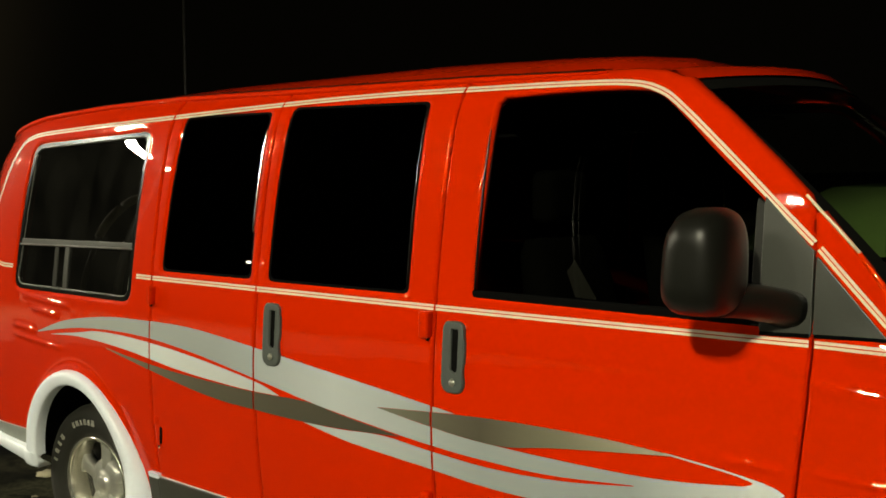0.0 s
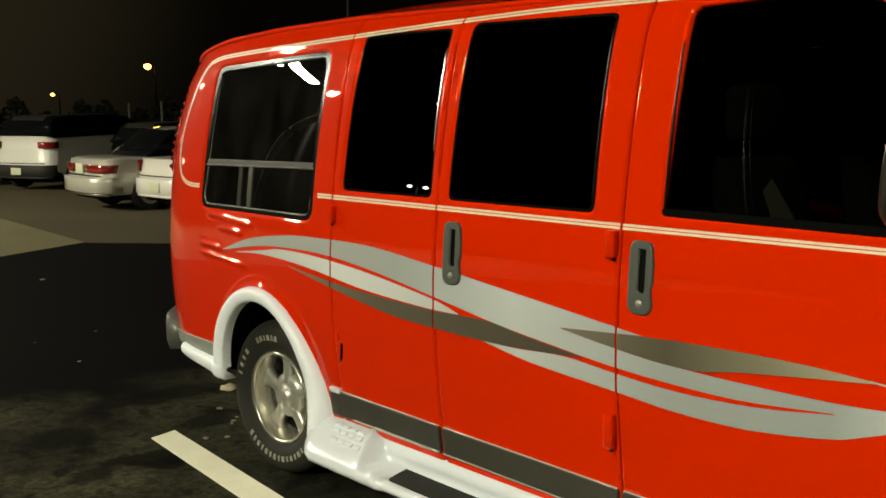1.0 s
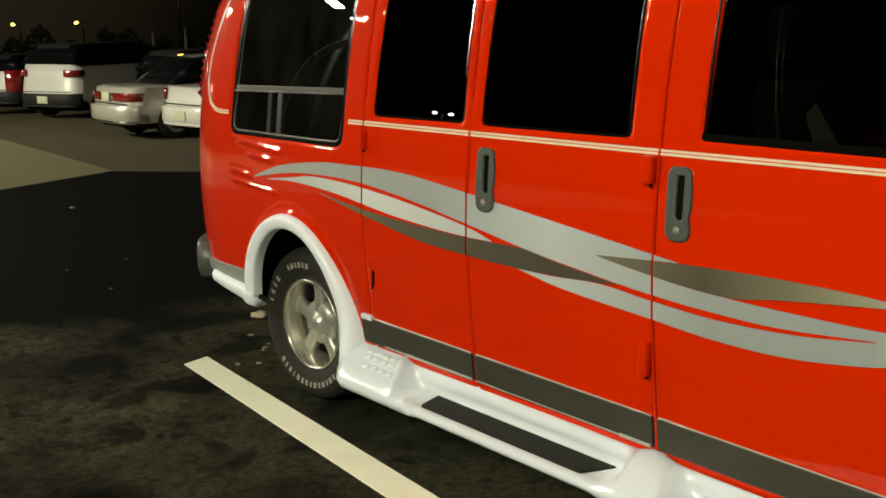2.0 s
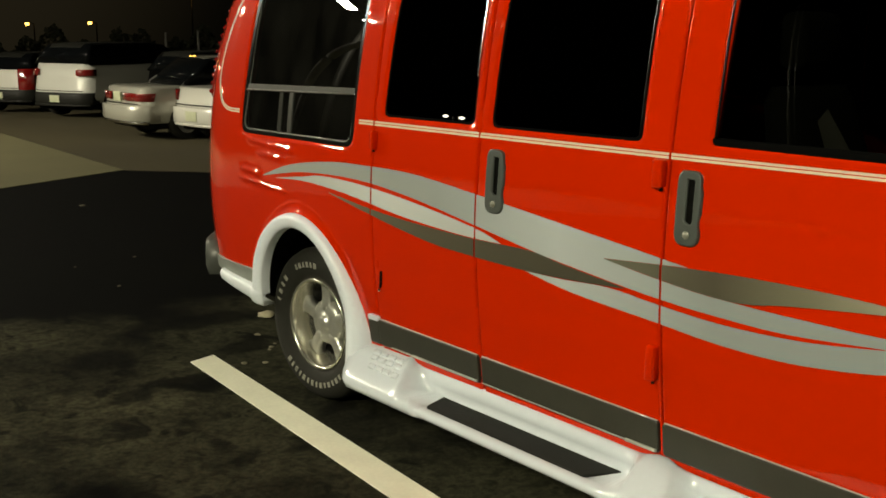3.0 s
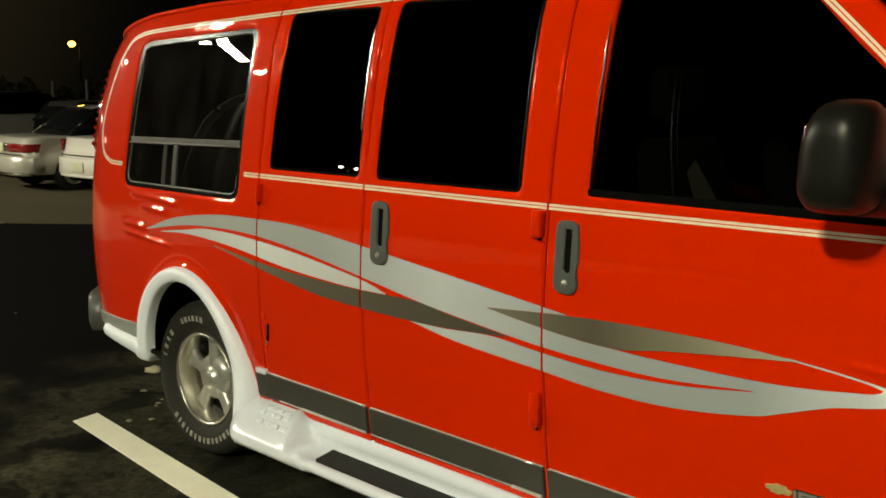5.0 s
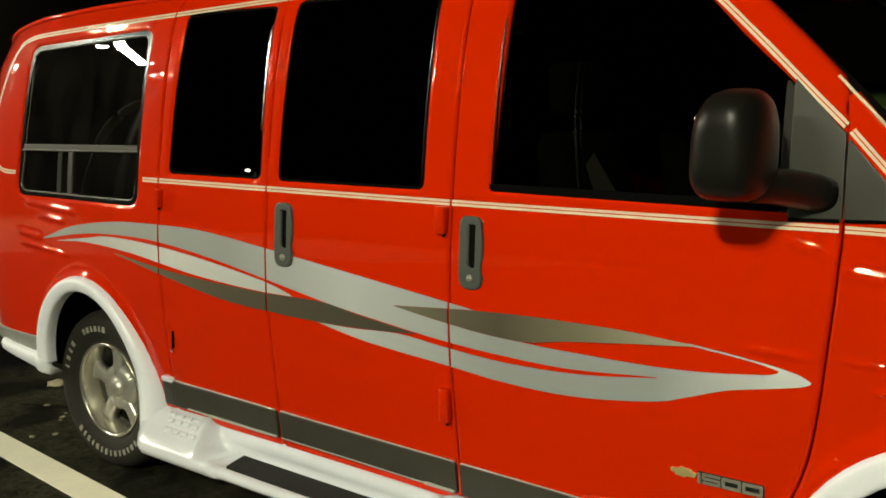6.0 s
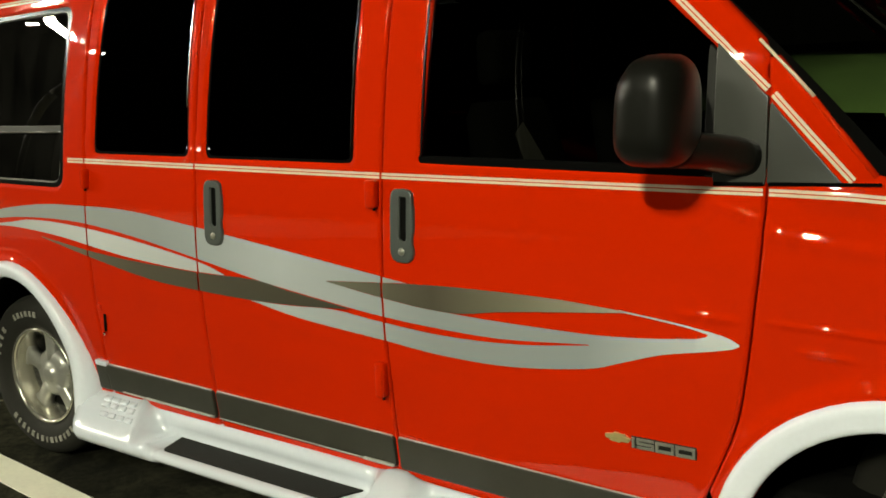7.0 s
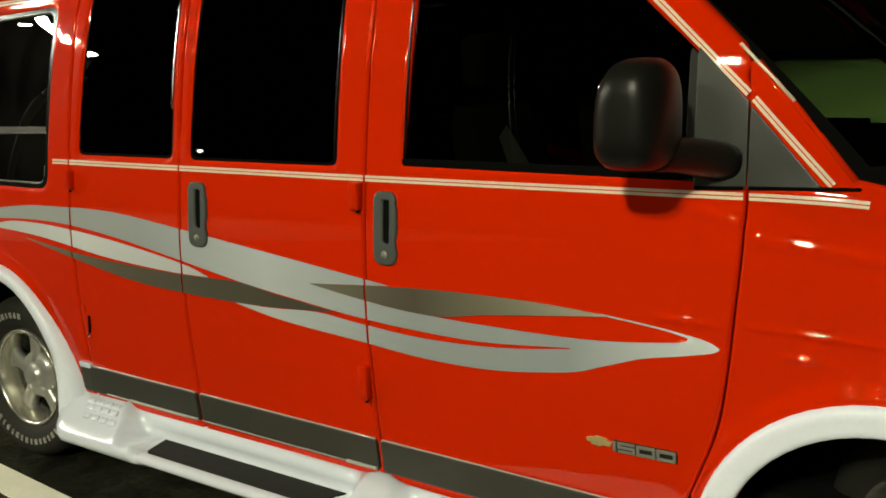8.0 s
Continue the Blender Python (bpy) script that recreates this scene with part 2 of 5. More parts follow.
def lathe_bm(profile, sides=48):
    """Turn (radius, y) points round the y axis."""
    bm = bmesh.new()
    rings = [[bm.verts.new((r * math.cos(k * math.tau / sides), y, r * math.sin(k * math.tau / sides))) for r, y in profile] for k in range(sides)]
    rings.append(rings[0])
    skin(bm, rings)
    bmesh.ops.recalc_face_normals(bm, faces=bm.faces[:])
    return bm


def spline(points, steps=6):
    """A smooth open line through the points."""
    p = [2 * np.array(points[0]) - np.array(points[1]), *map(np.array, points), 2 * np.array(points[-1]) - np.array(points[-2])]
    out = []
    for a, b, c, d in zip(p, p[1:], p[2:], p[3:]):
        for k in range(steps):
            u = k / steps
            out.append(tuple(0.5 * (2 * b + (c - a) * u + (2 * a - 5 * b + 4 * c - d) * u * u + (3 * b - a - 3 * c + d) * u**3)))
    return out + [tuple(points[-1])]


def rounded(points, radius, steps=5):
    """A polygon with rounded corners; radius may be one number or one for each corner."""
    out, n = [], len(points)
    for k in range(n):
        r = radius[k] if isinstance(radius, (list, tuple)) else radius
        a, b, c = (np.array(points[(k + d) % n], float) for d in (-1, 0, 1))
        if r <= 0:
            out.append(tuple(b))
            continue
        u, v = (a - b) / np.linalg.norm(a - b), (c - b) / np.linalg.norm(c - b)
        for s in range(steps + 1):
            w = s / steps
            p, q = b + u * r * (1 - w), b + v * r * w
            out.append(tuple(p * (1 - w) + q * w))
    return out


# ---- the skin of the van: x forward from the rear axle, y into the van, z up ----
SIDE = (-0.0106, 0.0563, 0.1554, -0.0667, -0.0114, 0.0911)  # how far the side leans in, by height over 1.1 m
REAR_X, REAR_R, NOSE_X, NOSE_R, WIDE = -0.55, 0.60, 3.86, 0.34, 2.0


def side_y(z):
    h, knee = z - 1.1, max(z - 1.80, 0.0)
    return sum(c * h**n for n, c in enumerate(SIDE)) - 0.6258 * knee**2 + 10.45 * knee**3


def rear_lean(z):
    return float(np.interp(z, (1.0, 1.3, 1.53, 1.74, 1.88, 1.96, 2.0), (0, 0.012, 0.04, 0.09, 0.17, 0.25, 0.30)))


def skin_at(s, z, off=0.0):
    """The body's surface at s along the side (bent round at tail and nose) and height z, moved in by off."""
    y, tail = side_y(z), REAR_X + rear_lean(z)
    if s < tail:
        a = min((tail - s) / REAR_R, math.pi / 2)
        r = REAR_R - off
        return Vector((tail - r * math.sin(a), y + REAR_R - r * math.cos(a), z))
    if s > NOSE_X:
        a = min((s - NOSE_X) / NOSE_R, math.pi / 2)
        r = NOSE_R - off
        return Vector((NOSE_X + r * math.sin(a), y + NOSE_R - r * math.cos(a), z))
    return Vector((s, y + off + crease(s, z), z))


# soft folds and small dents: from (s, z) to (s, z), steepness of the upper flank, breadth
FOLDS = (
    (-0.42, 1.020, -0.27, 1.007, 0.50, 0.014), (-0.41, 0.976, -0.08, 0.945, 0.52, 0.011), (-0.28, 1.100, -0.10, 1.086, 0.46, 0.013),
    (-0.37, 1.156, -0.02, 1.128, 0.43, 0.014), (2.86, 1.271, 3.09, 1.199, 0.182, 0.015), (3.06, 1.180, 4.0, 1.080, 0.222, 0.016),
    (2.86, 0.959, 3.02, 0.954, 0.385, 0.011), (3.10, 0.960, 3.40, 0.950, 0.385, 0.009), (2.88, 0.901, 2.96, 0.897, 0.42, 0.011),
    (3.17, 0.896, 3.30, 0.890, 0.42, 0.009), (3.16, 1.276, 3.50, 1.249, 0.163, 0.026), (-0.06, 1.884, 0.42, 1.896, 0.24, 0.014))


def crease(s, z):
    d = 0.0
    for cx, cz, rx, rz in ((0.02, 0.345, 0.386, 0.508), (3.43, 0.300, 0.502, 0.518)):
        if abs(s - cx) < 0.75 and z < 1.0:
            r = math.hypot((s - cx) / rx, (z - cz) / rz)
            d -= 0.0185 * math.exp(-(((r - 1.0) / 0.062) ** 2))
    for s0, z0, s1, z1, slope, wide in FOLDS:
        if s0 - 0.04 < s < s1 + 0.04:
            rise = (z - z0 - (z1 - z0) * (s - s0) / (s1 - s0)) / wide
            if abs(rise) < 3:
                ends = 1.0 / (1.0 + math.exp((s0 - s) / 0.007)) / (1.0 + math.exp((s - s1) / 0.007))
                d -= 1.2 * slope * wide * ends * math.exp(-rise * rise)
    return d


def skin_normal(s, z):
    e = 0.002
    a, b = skin_at(s + e, z) - skin_at(s - e, z), skin_at(s, z + e) - skin_at(s, z - e)
    return a.cross(b).normalized()


def panel(name, outline, material, parent, holes=(), off=0.0, lip=0.004, hole_lip=0.016, depth=0.012, label="", cuts=(), left=False, step=0.045, dense=False):
    """A sheet that follows the body's side inside the outline (s, z), with holes, rounded lips and a turned-in rim."""
    bm = bmesh.new()
    loops = []
    for loop in (outline, *holes):
        clean = [p for n, p in enumerate(loop) if np.hypot(p[0] - loop[n - 1][0], p[1] - loop[n - 1][1]) > 1e-4]
        vs = [bm.verts.new((p[0], 0, p[1])) for p in clean]
        loops.append([bm.edges.new((vs[n - 1], vs[n])) for n in range(len(vs))])
    bmesh.ops.triangle_fill(bm, use_beauty=True, edges=[e for l in loops for e in l], normal=(0, -1, 0))
    xs, zs = [p[0] for p in outline], [p[1] for p in outline]
    planes = [((0, 0, z), (0, 0, 1)) for z in np.arange(math.ceil(min(zs) / step) * step, max(zs), step)]
    stations = [x for x in np.arange(-1.6, 4.6, 0.06) if x < REAR_X + 0.3 or x > NOSE_X - 0.05] + list(np.arange(-0.2, 3.8, 0.025 if dense else 0.3))
    planes += [((x, 0, 0), (1, 0, 0)) for x in stations if min(xs) < x < max(xs)]
    for x in cuts:
        planes += [((x - 0.004, 0, 0), (1, 0, 0)), ((x + 0.004, 0, 0), (1, 0, 0))]
    for at, way in planes:
        bmesh.ops.bisect_plane(bm, geom=bm.verts[:] + bm.edges[:] + bm.faces[:], dist=1e-5, plane_co=at, plane_no=way)
    gone = [f for f in bm.faces if any(abs(f.calc_center_median().x - x) < 0.004 for x in cuts)]
    if gone:
        bmesh.ops.delete(bm, geom=gone, context="FACES")
    bmesh.ops.recalc_face_normals(bm, faces=bm.faces[:])
    if bm.faces and sum(f.normal.y * f.calc_area() for f in bm.faces) > 0:
        bmesh.ops.reverse_faces(bm, faces=bm.faces[:])
    flat = {v: (v.co.x, v.co.z) for v in bm.verts}
    shade = {}
    rim = [e for e in bm.edges if len(e.link_faces) == 1]
    outward = {}
    for e in rim:
        f = e.link_faces[0]
        a, b = e.verts
        way = Vector((b.co.z - a.co.z, 0, a.co.x - b.co.x))
        if way.length < 1e-9:
            continue
        way.normalize()
        if way.dot((a.co + b.co) / 2 - f.calc_center_median()) < 0:
            way = -way
        for v in (a, b):
            outward[v] = outward.get(v, Vector()) + way * max(e.calc_length(), 1e-4)
    for v in outward:
        outward[v].normalize()
    inner = [np.array(h) for h in holes]

    def near_hole(q):
        return any(np.min(np.hypot(h[:, 0] - q[0], h[:, 1] - q[1])) < 0.02 or (h[:, 0].min() - 1e-3 < q[0] < h[:, 0].max() + 1e-3 and h[:, 1].min() - 1e-3 < q[1] < h[:, 1].max() + 1e-3) for h in inner)

    mirror_y = (lambda p: Vector((p.x, WIDE - p.y, p.z))) if left else (lambda p: p)
    mirror_n = (lambda p: Vector((p.x, -p.y, p.z))) if left else (lambda p: p)
    rings = {}
    if depth:
        for v, way in outward.items():
            q = flat[v]
            r = hole_lip if near_hole(q) else lip
            n0 = skin_normal(*q)
            chain = [v]
            for k in (1, 2, 3):
                a = k * math.pi / 6
                q2 = (q[0] + way.x * r * math.sin(a), q[1] + way.z * r * math.sin(a))
                w = bm.verts.new(mirror_y(skin_at(*q2, off + r * (1 - math.cos(a)))))
                shade[w] = mirror_n((n0 * math.cos(a) + way * math.sin(a)).normalized())
                chain.append(w)
            w = bm.verts.new(mirror_y(skin_at(*q2, off + r + depth)))
            shade[w] = mirror_n(way)
            rings[v] = chain + [w]
    for v, q in flat.items():
        v.co = mirror_y(skin_at(*q, off))
        shade[v] = mirror_n(skin_normal(*q))
    if depth:
        for e in rim:
            f = e.link_faces[0]
            a, b = e.verts
            if a not in rings or b not in rings:
                continue
            lead = next(l for l in f.loops if l.edge == e)
            a, b = lead.vert, lead.link_loop_next.vert
            for k in range(4):
                bm.faces.new((b_ for b_ in (rings[b][k], rings[a][k], rings[a][k + 1], rings[b][k + 1])))
    if left:
        bmesh.ops.reverse_faces(bm, faces=bm.faces[:])
    bm.verts.index_update()
    normals = [None] * len(bm.verts)
    for v in bm.verts:
        normals[v.index] = shade[v]
    ob = part(name, bm, material, parent, label)
    ob.data.normals_split_custom_set_from_vertices(normals)
    return ob


def ribbon(points, half):
    """The outline of a band of constant width along an open line of (s, z)."""
    p = np.array(points)
    way = np.gradient(p, axis=0)
    way /= np.linalg.norm(way, axis=1)[:, None]
    side = np.stack([-way[:, 1], way[:, 0]], 1) * half
    return [tuple(q) for q in p + side] + [tuple(q) for q in (p - side)[::-1]]


def arch_line(cx, cz, rx, rz, a0, a1, n=22):
    return [(cx + rx * math.cos(radians(a)), cz + rz * math.sin(radians(a))) for a in np.linspace(a0, a1, n)]


# ---- ground ----
def asphalt():
    m = shader("worn_asphalt", (0.053, 0.0515, 0.0315), 0.8, spec=0.07, bump=0.7, grain=0.4, scale=110, blotch=0.42, blotch_scale=0.55)
    nt = m.node_tree
    b = nt.nodes["Principled BSDF"]
    tc = nt.nodes["Texture Coordinate"]

    def stain(scale, low, high, dark, detail):
        spots = nt.nodes.new("ShaderNodeTexNoise")
        spots.inputs["Scale"].default_value, spots.inputs["Detail"].default_value, spots.inputs["Distortion"].default_value = scale, detail, 0.6
        ramp = nt.nodes.new("ShaderNodeValToRGB")
        ramp.color_ramp.elements[0].position, ramp.color_ramp.elements[1].position = low, high
        ramp.color_ramp.elements[0].color, ramp.color_ramp.elements[1].color = (dark, dark, dark, 1), (1, 1, 1, 1)
        nt.links.new(tc.outputs["Object"], spots.inputs["Vector"])
        nt.links.new(spots.outputs["Fac"], ramp.inputs[0])
        old = b.inputs["Base Color"].links[0].from_socket
        mul = nt.nodes.new("ShaderNodeVectorMath")
        mul.operation = "MULTIPLY"
        nt.links.new(old, mul.inputs[0])
        nt.links.new(ramp.outputs[0], mul.inputs[1])
        nt.links.new(mul.outputs[0], b.inputs["Base Color"])

    # base colour drops to 3% towards -x, across a ragged edge
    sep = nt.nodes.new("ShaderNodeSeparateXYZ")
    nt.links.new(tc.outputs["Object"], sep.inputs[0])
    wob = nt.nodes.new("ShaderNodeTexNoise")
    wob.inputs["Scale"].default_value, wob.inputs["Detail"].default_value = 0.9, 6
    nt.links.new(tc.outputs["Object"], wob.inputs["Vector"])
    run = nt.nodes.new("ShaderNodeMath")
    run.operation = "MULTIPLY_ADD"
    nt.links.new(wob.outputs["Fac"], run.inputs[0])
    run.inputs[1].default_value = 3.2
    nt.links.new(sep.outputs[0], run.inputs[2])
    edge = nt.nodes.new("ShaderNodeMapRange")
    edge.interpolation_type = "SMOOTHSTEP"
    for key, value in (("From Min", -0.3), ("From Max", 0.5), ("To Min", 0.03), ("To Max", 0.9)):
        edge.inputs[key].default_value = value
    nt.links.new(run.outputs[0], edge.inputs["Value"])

    def blot(cx, cy, rx, ry, turn, soft, inside, outside):
        """A value that is one number inside a ragged oval on the ground and another outside."""
        bend = nt.nodes.new("ShaderNodeTexNoise")
        bend.inputs["Scale"].default_value, bend.inputs["Detail"].default_value = 0.9 / min(rx, ry), 5
        nt.links.new(tc.outputs["Object"], bend.inputs["Vector"])
        push = nt.nodes.new("ShaderNodeVectorMath")
        push.operation = "MULTIPLY_ADD"
        push.inputs[1].default_value = (1.2 * rx, 1.2 * ry, 0)
        nt.links.new(bend.outputs["Color"], push.inputs[0])
        nt.links.new(tc.outputs["Object"], push.inputs[2])
        place = nt.nodes.new("ShaderNodeMapping")
        place.vector_type = "TEXTURE"
        place.inputs["Location"].default_value = (cx + 0.6 * rx, cy + 0.6 * ry, 0)
        place.inputs["Rotation"].default_value = (0, 0, radians(turn))
        place.inputs["Scale"].default_value = (rx, ry, 1)
        nt.links.new(push.outputs[0], place.inputs["Vector"])
        far = nt.nodes.new("ShaderNodeVectorMath")
        far.operation = "LENGTH"
        nt.links.new(place.outputs[0], far.inputs[0])
        fall = nt.nodes.new("ShaderNodeMapRange")
        fall.interpolation_type = "SMOOTHSTEP"
        for key, value in (("From Min", 1.0 - soft), ("From Max", 1.0 + soft), ("To Min", inside), ("To Max", outside)):
            fall.inputs[key].default_value = value
        nt.links.new(far.outputs["Value"], fall.inputs["Value"])
        return fall.outputs[0]

    def times(socket):
        old = b.inputs["Base Color"].links[0].from_socket
        dim = nt.nodes.new("ShaderNodeVectorMath")
        dim.operation = "SCALE"
        nt.links.new(old, dim.inputs[0])
        nt.links.new(socket, dim.inputs["Scale"])
        nt.links.new(dim.outputs[0], b.inputs["Base Color"])

    # a ragged oval is kept paler, at 1.5 times the base colour
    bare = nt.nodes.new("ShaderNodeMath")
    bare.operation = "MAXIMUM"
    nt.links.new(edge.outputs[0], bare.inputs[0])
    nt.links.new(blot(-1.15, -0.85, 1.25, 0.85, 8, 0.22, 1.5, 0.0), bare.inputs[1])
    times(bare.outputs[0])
    # oil drips
    for drip in ((-0.57, -0.53, 0.08, 0.13, 20), (-1.17, -0.41, 0.16, 0.20, 10), (-0.55, -0.18, 0.20, 0.12, 70), (-1.5, 0.36, 0.14, 0.32, -5), (0.35, -1.1, 0.2, 0.16, 30), (-0.9, 0.25, 0.10, 0.16, 0)):
        times(blot(*drip, 0.3, 0.28, 1.0))
    stain(1.25, 0.40, 0.53, 0.42, 9)
    stain(2.7, 0.36, 0.44, 0.20, 10)
    stain(5.6, 0.33, 0.41, 0.25, 10)
    stain(14.0, 0.34, 0.56, 0.5, 9)
    stain(38.0, 0.38, 0.60, 0.55, 6)
    return m


def fall(x):
    """The height of the lot, which slopes down behind the van's tail."""
    return -0.02 * max(0.0, -2.0 - x)


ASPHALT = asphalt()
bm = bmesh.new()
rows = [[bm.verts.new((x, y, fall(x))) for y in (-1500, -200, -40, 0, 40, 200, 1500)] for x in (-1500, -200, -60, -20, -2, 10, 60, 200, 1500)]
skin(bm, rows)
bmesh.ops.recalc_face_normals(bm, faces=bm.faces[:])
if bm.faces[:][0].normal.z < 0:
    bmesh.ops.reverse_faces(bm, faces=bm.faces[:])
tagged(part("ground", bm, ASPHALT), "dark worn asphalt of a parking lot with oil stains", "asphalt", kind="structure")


def slab(name, corners, z0, z1, material, label, category, kind="structure"):
    bm = loft_bm([[(x, y, z0 + fall(x)) for x, y in corners], [(x, y, z1 + fall(x)) for x, y in corners]])
    return tagged(part(name, bm, material, None, "", smooth=False), label, category, kind=kind)


# the stall's stripe runs a little askew under the van
slab("parking_stripe", [(-0.85, -0.088), (3.7, -0.725), (3.72, -0.575), (-0.878, 0.06)], 0.0, 0.004, STRIPE_PAINT, "worn cream-white painted stall line on asphalt", "road marking")
CONCRETE = shader("pale_concrete", (0.13, 0.118, 0.055), 0.8, grain=0.15, scale=30, bump=0.2, blotch=0.2, blotch_scale=0.6)
slab("concrete_apron", [(-9.10, 3.57), (-14.8, 4.50), (-40, 8.7), (-40, -20.0), (-5.9, -20), (-5.9, -4.4), (-8.35, 1.70)], 0.0, 0.006, CONCRETE, "pale concrete drive strip beside the asphalt", "pavement")
LANE_ASPHALT = shader("brown_lane_asphalt", (0.050, 0.039, 0.013), 0.8, grain=0.2, scale=90, bump=0.3, blotch=0.3, blotch_scale=0.35)
slab("drive_lane", [(-9.05, 3.585), (-8.0, 4.25), (-6.8, 40), (-90, 40), (-90, 17.1), (-40, 8.72), (-14.8, 4.52)], 0.0, 0.005, LANE_ASPHALT, "brown asphalt of the drive lane", "road")


# ---- the van ----
van = thing("conversion_van", "glossy red conversion van with silver swoosh graphics on a stall line", "van")
SEAM_R, SEAM_S, SEAM_B = 0.521, 1.110, 1.913
G, LIP = 0.014, 0.012  # half a panel gap with its lip, and the lip
TOP = 1.985


def top_z(s):
    """The height of the gutter, which falls away round the tail."""
    return float(np.interp(s, (-1.5, -0.9, -0.6, -0.35, 0.0, 0.5, 2.6), (1.80, 1.835, 1.884, 1.928, 1.958, 1.978, TOP)))



def rake(x):
    """How far the low trim falls towards the nose."""
    return -0.036 * (x - 0.5)


FRONT_SEAM = spline([(3.060, 1.596), (3.070, 1.45), (3.076, 1.285), (3.070, 1.15), (3.058, 1.0), (3.040, 0.82), (3.014, 0.675), (2.966, 0.541), (2.93, 0.455), (2.875, 0.30)], 4)
SHIELD_EDGE = [(2.585, 1.974), (2.672, 1.942), (2.800, 1.845), (2.872, 1.780), (2.945, 1.714), (3.030, 1.632)]
SHIELD_LOW = [(3.111, 1.555), (3.182, 1.477), (3.249, 1.400), (3.320, 1.316)]

REAR_ARCH = arch_line(0.02, 0.345, 0.361, 0.484, 5, 160)
FRONT_ARCH = arch_line(3.43, 0.300, 0.424, 0.448, 8, 172)

WINDOW_REAR = [(-0.448, 1.178), (0.388, 1.172), (0.408, 1.862), (-0.402, 1.816)]
WINDOW_SIDE = [(0.566, 1.307), (1.076, 1.307), (1.072, 1.918), (0.590, 1.913)]
WINDOW_MID = [(1.154, 1.305), (1.804, 1.305), (1.797, 1.928), (1.164, 1.930)]
WINDOW_FRONT = [(2.036, 1.307), (3.046, 1.297), (3.046, 1.520)] + spline([(2.932, 1.646), (2.790, 1.770), (2.688, 1.866), (2.598, 1.930), (2.495, 1.947), (2.280, 1.948)], 4) + [(2.072, 1.938), (2.046, 1.912)]


def grow(points, d):
    """The outline pushed out by d from its middle."""
    mx, mz = np.mean(points, axis=0)
    return [(x + math.copysign(d, x - mx), z + math.copysign(d, z - mz)) for x, z in points]


def hole(points, r):
    return rounded(points, r)


def body_side(left):
    tag = dict(left=left)
    quarter = [(SEAM_R - G, 0.36), (SEAM_R - G, top_z(SEAM_R))] + [(s, top_z(s)) for s in np.linspace(0.45, -1.49, 24)] + [(-1.49, 0.50), (-0.34, 0.50)] + [p for p in REAR_ARCH[::-1] if True] + [(0.38, 0.36)]
    rear = panel("rear_quarter_panel", quarter, RED, van, [hole(grow(WINDOW_REAR, 0.016), 0.076)], step=0.008, dense=True, lip=LIP, hole_lip=0.034, **tag)
    aft = panel("side_door", [(SEAM_R + G, 0.335), (SEAM_S - G, 0.32), (SEAM_S - G, TOP), (SEAM_R + G, TOP)], RED, van, [hole(grow(WINDOW_SIDE, 0.017), 0.052)], lip=LIP, hole_lip=0.034, **tag)
    fore = panel("side_door", [(SEAM_S + G, 0.318), (SEAM_B - G, 0.29), (SEAM_B - G, TOP), (SEAM_S + G, TOP)], RED, van, [hole(grow(WINDOW_MID, 0.017), 0.052)], lip=LIP, hole_lip=0.034, **tag)
    front_outline = [(SEAM_B + G, 0.29), (SEAM_B + G, TOP), (2.5, TOP)] + SHIELD_EDGE + [(p[0] - G, p[1]) for p in FRONT_SEAM]
    door = panel("front_door", front_outline, RED, van, [hole(WINDOW_FRONT, [0.03, 0.02, 0.02] + [0.0] * (len(WINDOW_FRONT) - 5) + [0.0, 0.0])], lip=LIP, hole_lip=0.018, step=0.008, dense=True, **tag)
    fender_outline = [(p[0] + G, p[1]) for p in FRONT_SEAM if p[1] > 0.47][::-1] + SHIELD_LOW + [(3.6, 1.262), (3.86, 1.205), (4.2, 1.12), (4.39, 1.05), (4.39, 0.48), (3.79, 0.46)] + FRONT_ARCH
    sail = [(3.105, 1.455), (3.105, 1.312), (3.225, 1.312)]
    fender = panel("front_fender", fender_outline, RED, van, [sail], hole_lip=0.004, step=0.006, dense=True, lip=LIP, **tag)
    inner = [(SEAM_B + 0.02, 0.45), (SEAM_B + 0.02, TOP - 0.02), (2.5, TOP - 0.02)] + [(p[0] - 0.012, p[1] - 0.012) for p in SHIELD_EDGE] + [(3.05, 1.3), (3.0, 0.9), (2.9, 0.45)]
    panel("inner_trim", inner, BLACK_PLASTIC, door, [hole(WINDOW_FRONT, [0.03, 0.02, 0.02] + [0.0] * (len(WINDOW_FRONT) - 3))], off=0.034, lip=0.001, hole_lip=0.002, depth=0.003, **tag)
    panel("window", hole(WINDOW_REAR, 0.06), GLASS_HAZED, rear, off=0.016, lip=0.001, step=0.02, label="dark tinted rear side window", **tag)
    panel("window", hole(WINDOW_SIDE, 0.035), GLASS_DARK, aft, off=0.010, lip=0.001, label="black privacy glass", **tag)
    panel("window", hole(WINDOW_MID, 0.035), GLASS_DARK, fore, off=0.010, lip=0.001, label="black privacy glass", **tag)
    glass = [(2.030, 1.30), (2.922, 1.31), (2.918, 1.63)] + spline([(2.935, 1.650), (2.795, 1.772), (2.690, 1.872), (2.600, 1.934), (2.495, 1.950), (2.280, 1.950)], 4) + [(2.05, 1.935)]
    panel("window", WINDOW_FRONT if left else glass, GLASS_SHIELD if left else GLASS, door, off=0.018, lip=0.001, label="lightly tinted front door window", **tag)
    left or panel("sail_panel", [(2.945, 1.300), (3.071, 1.298), (3.066, 1.503), (2.936, 1.634)], TRIM_DARK, door, off=-0.003, lip=0.003, label="dark grey plastic mirror sail", **tag)
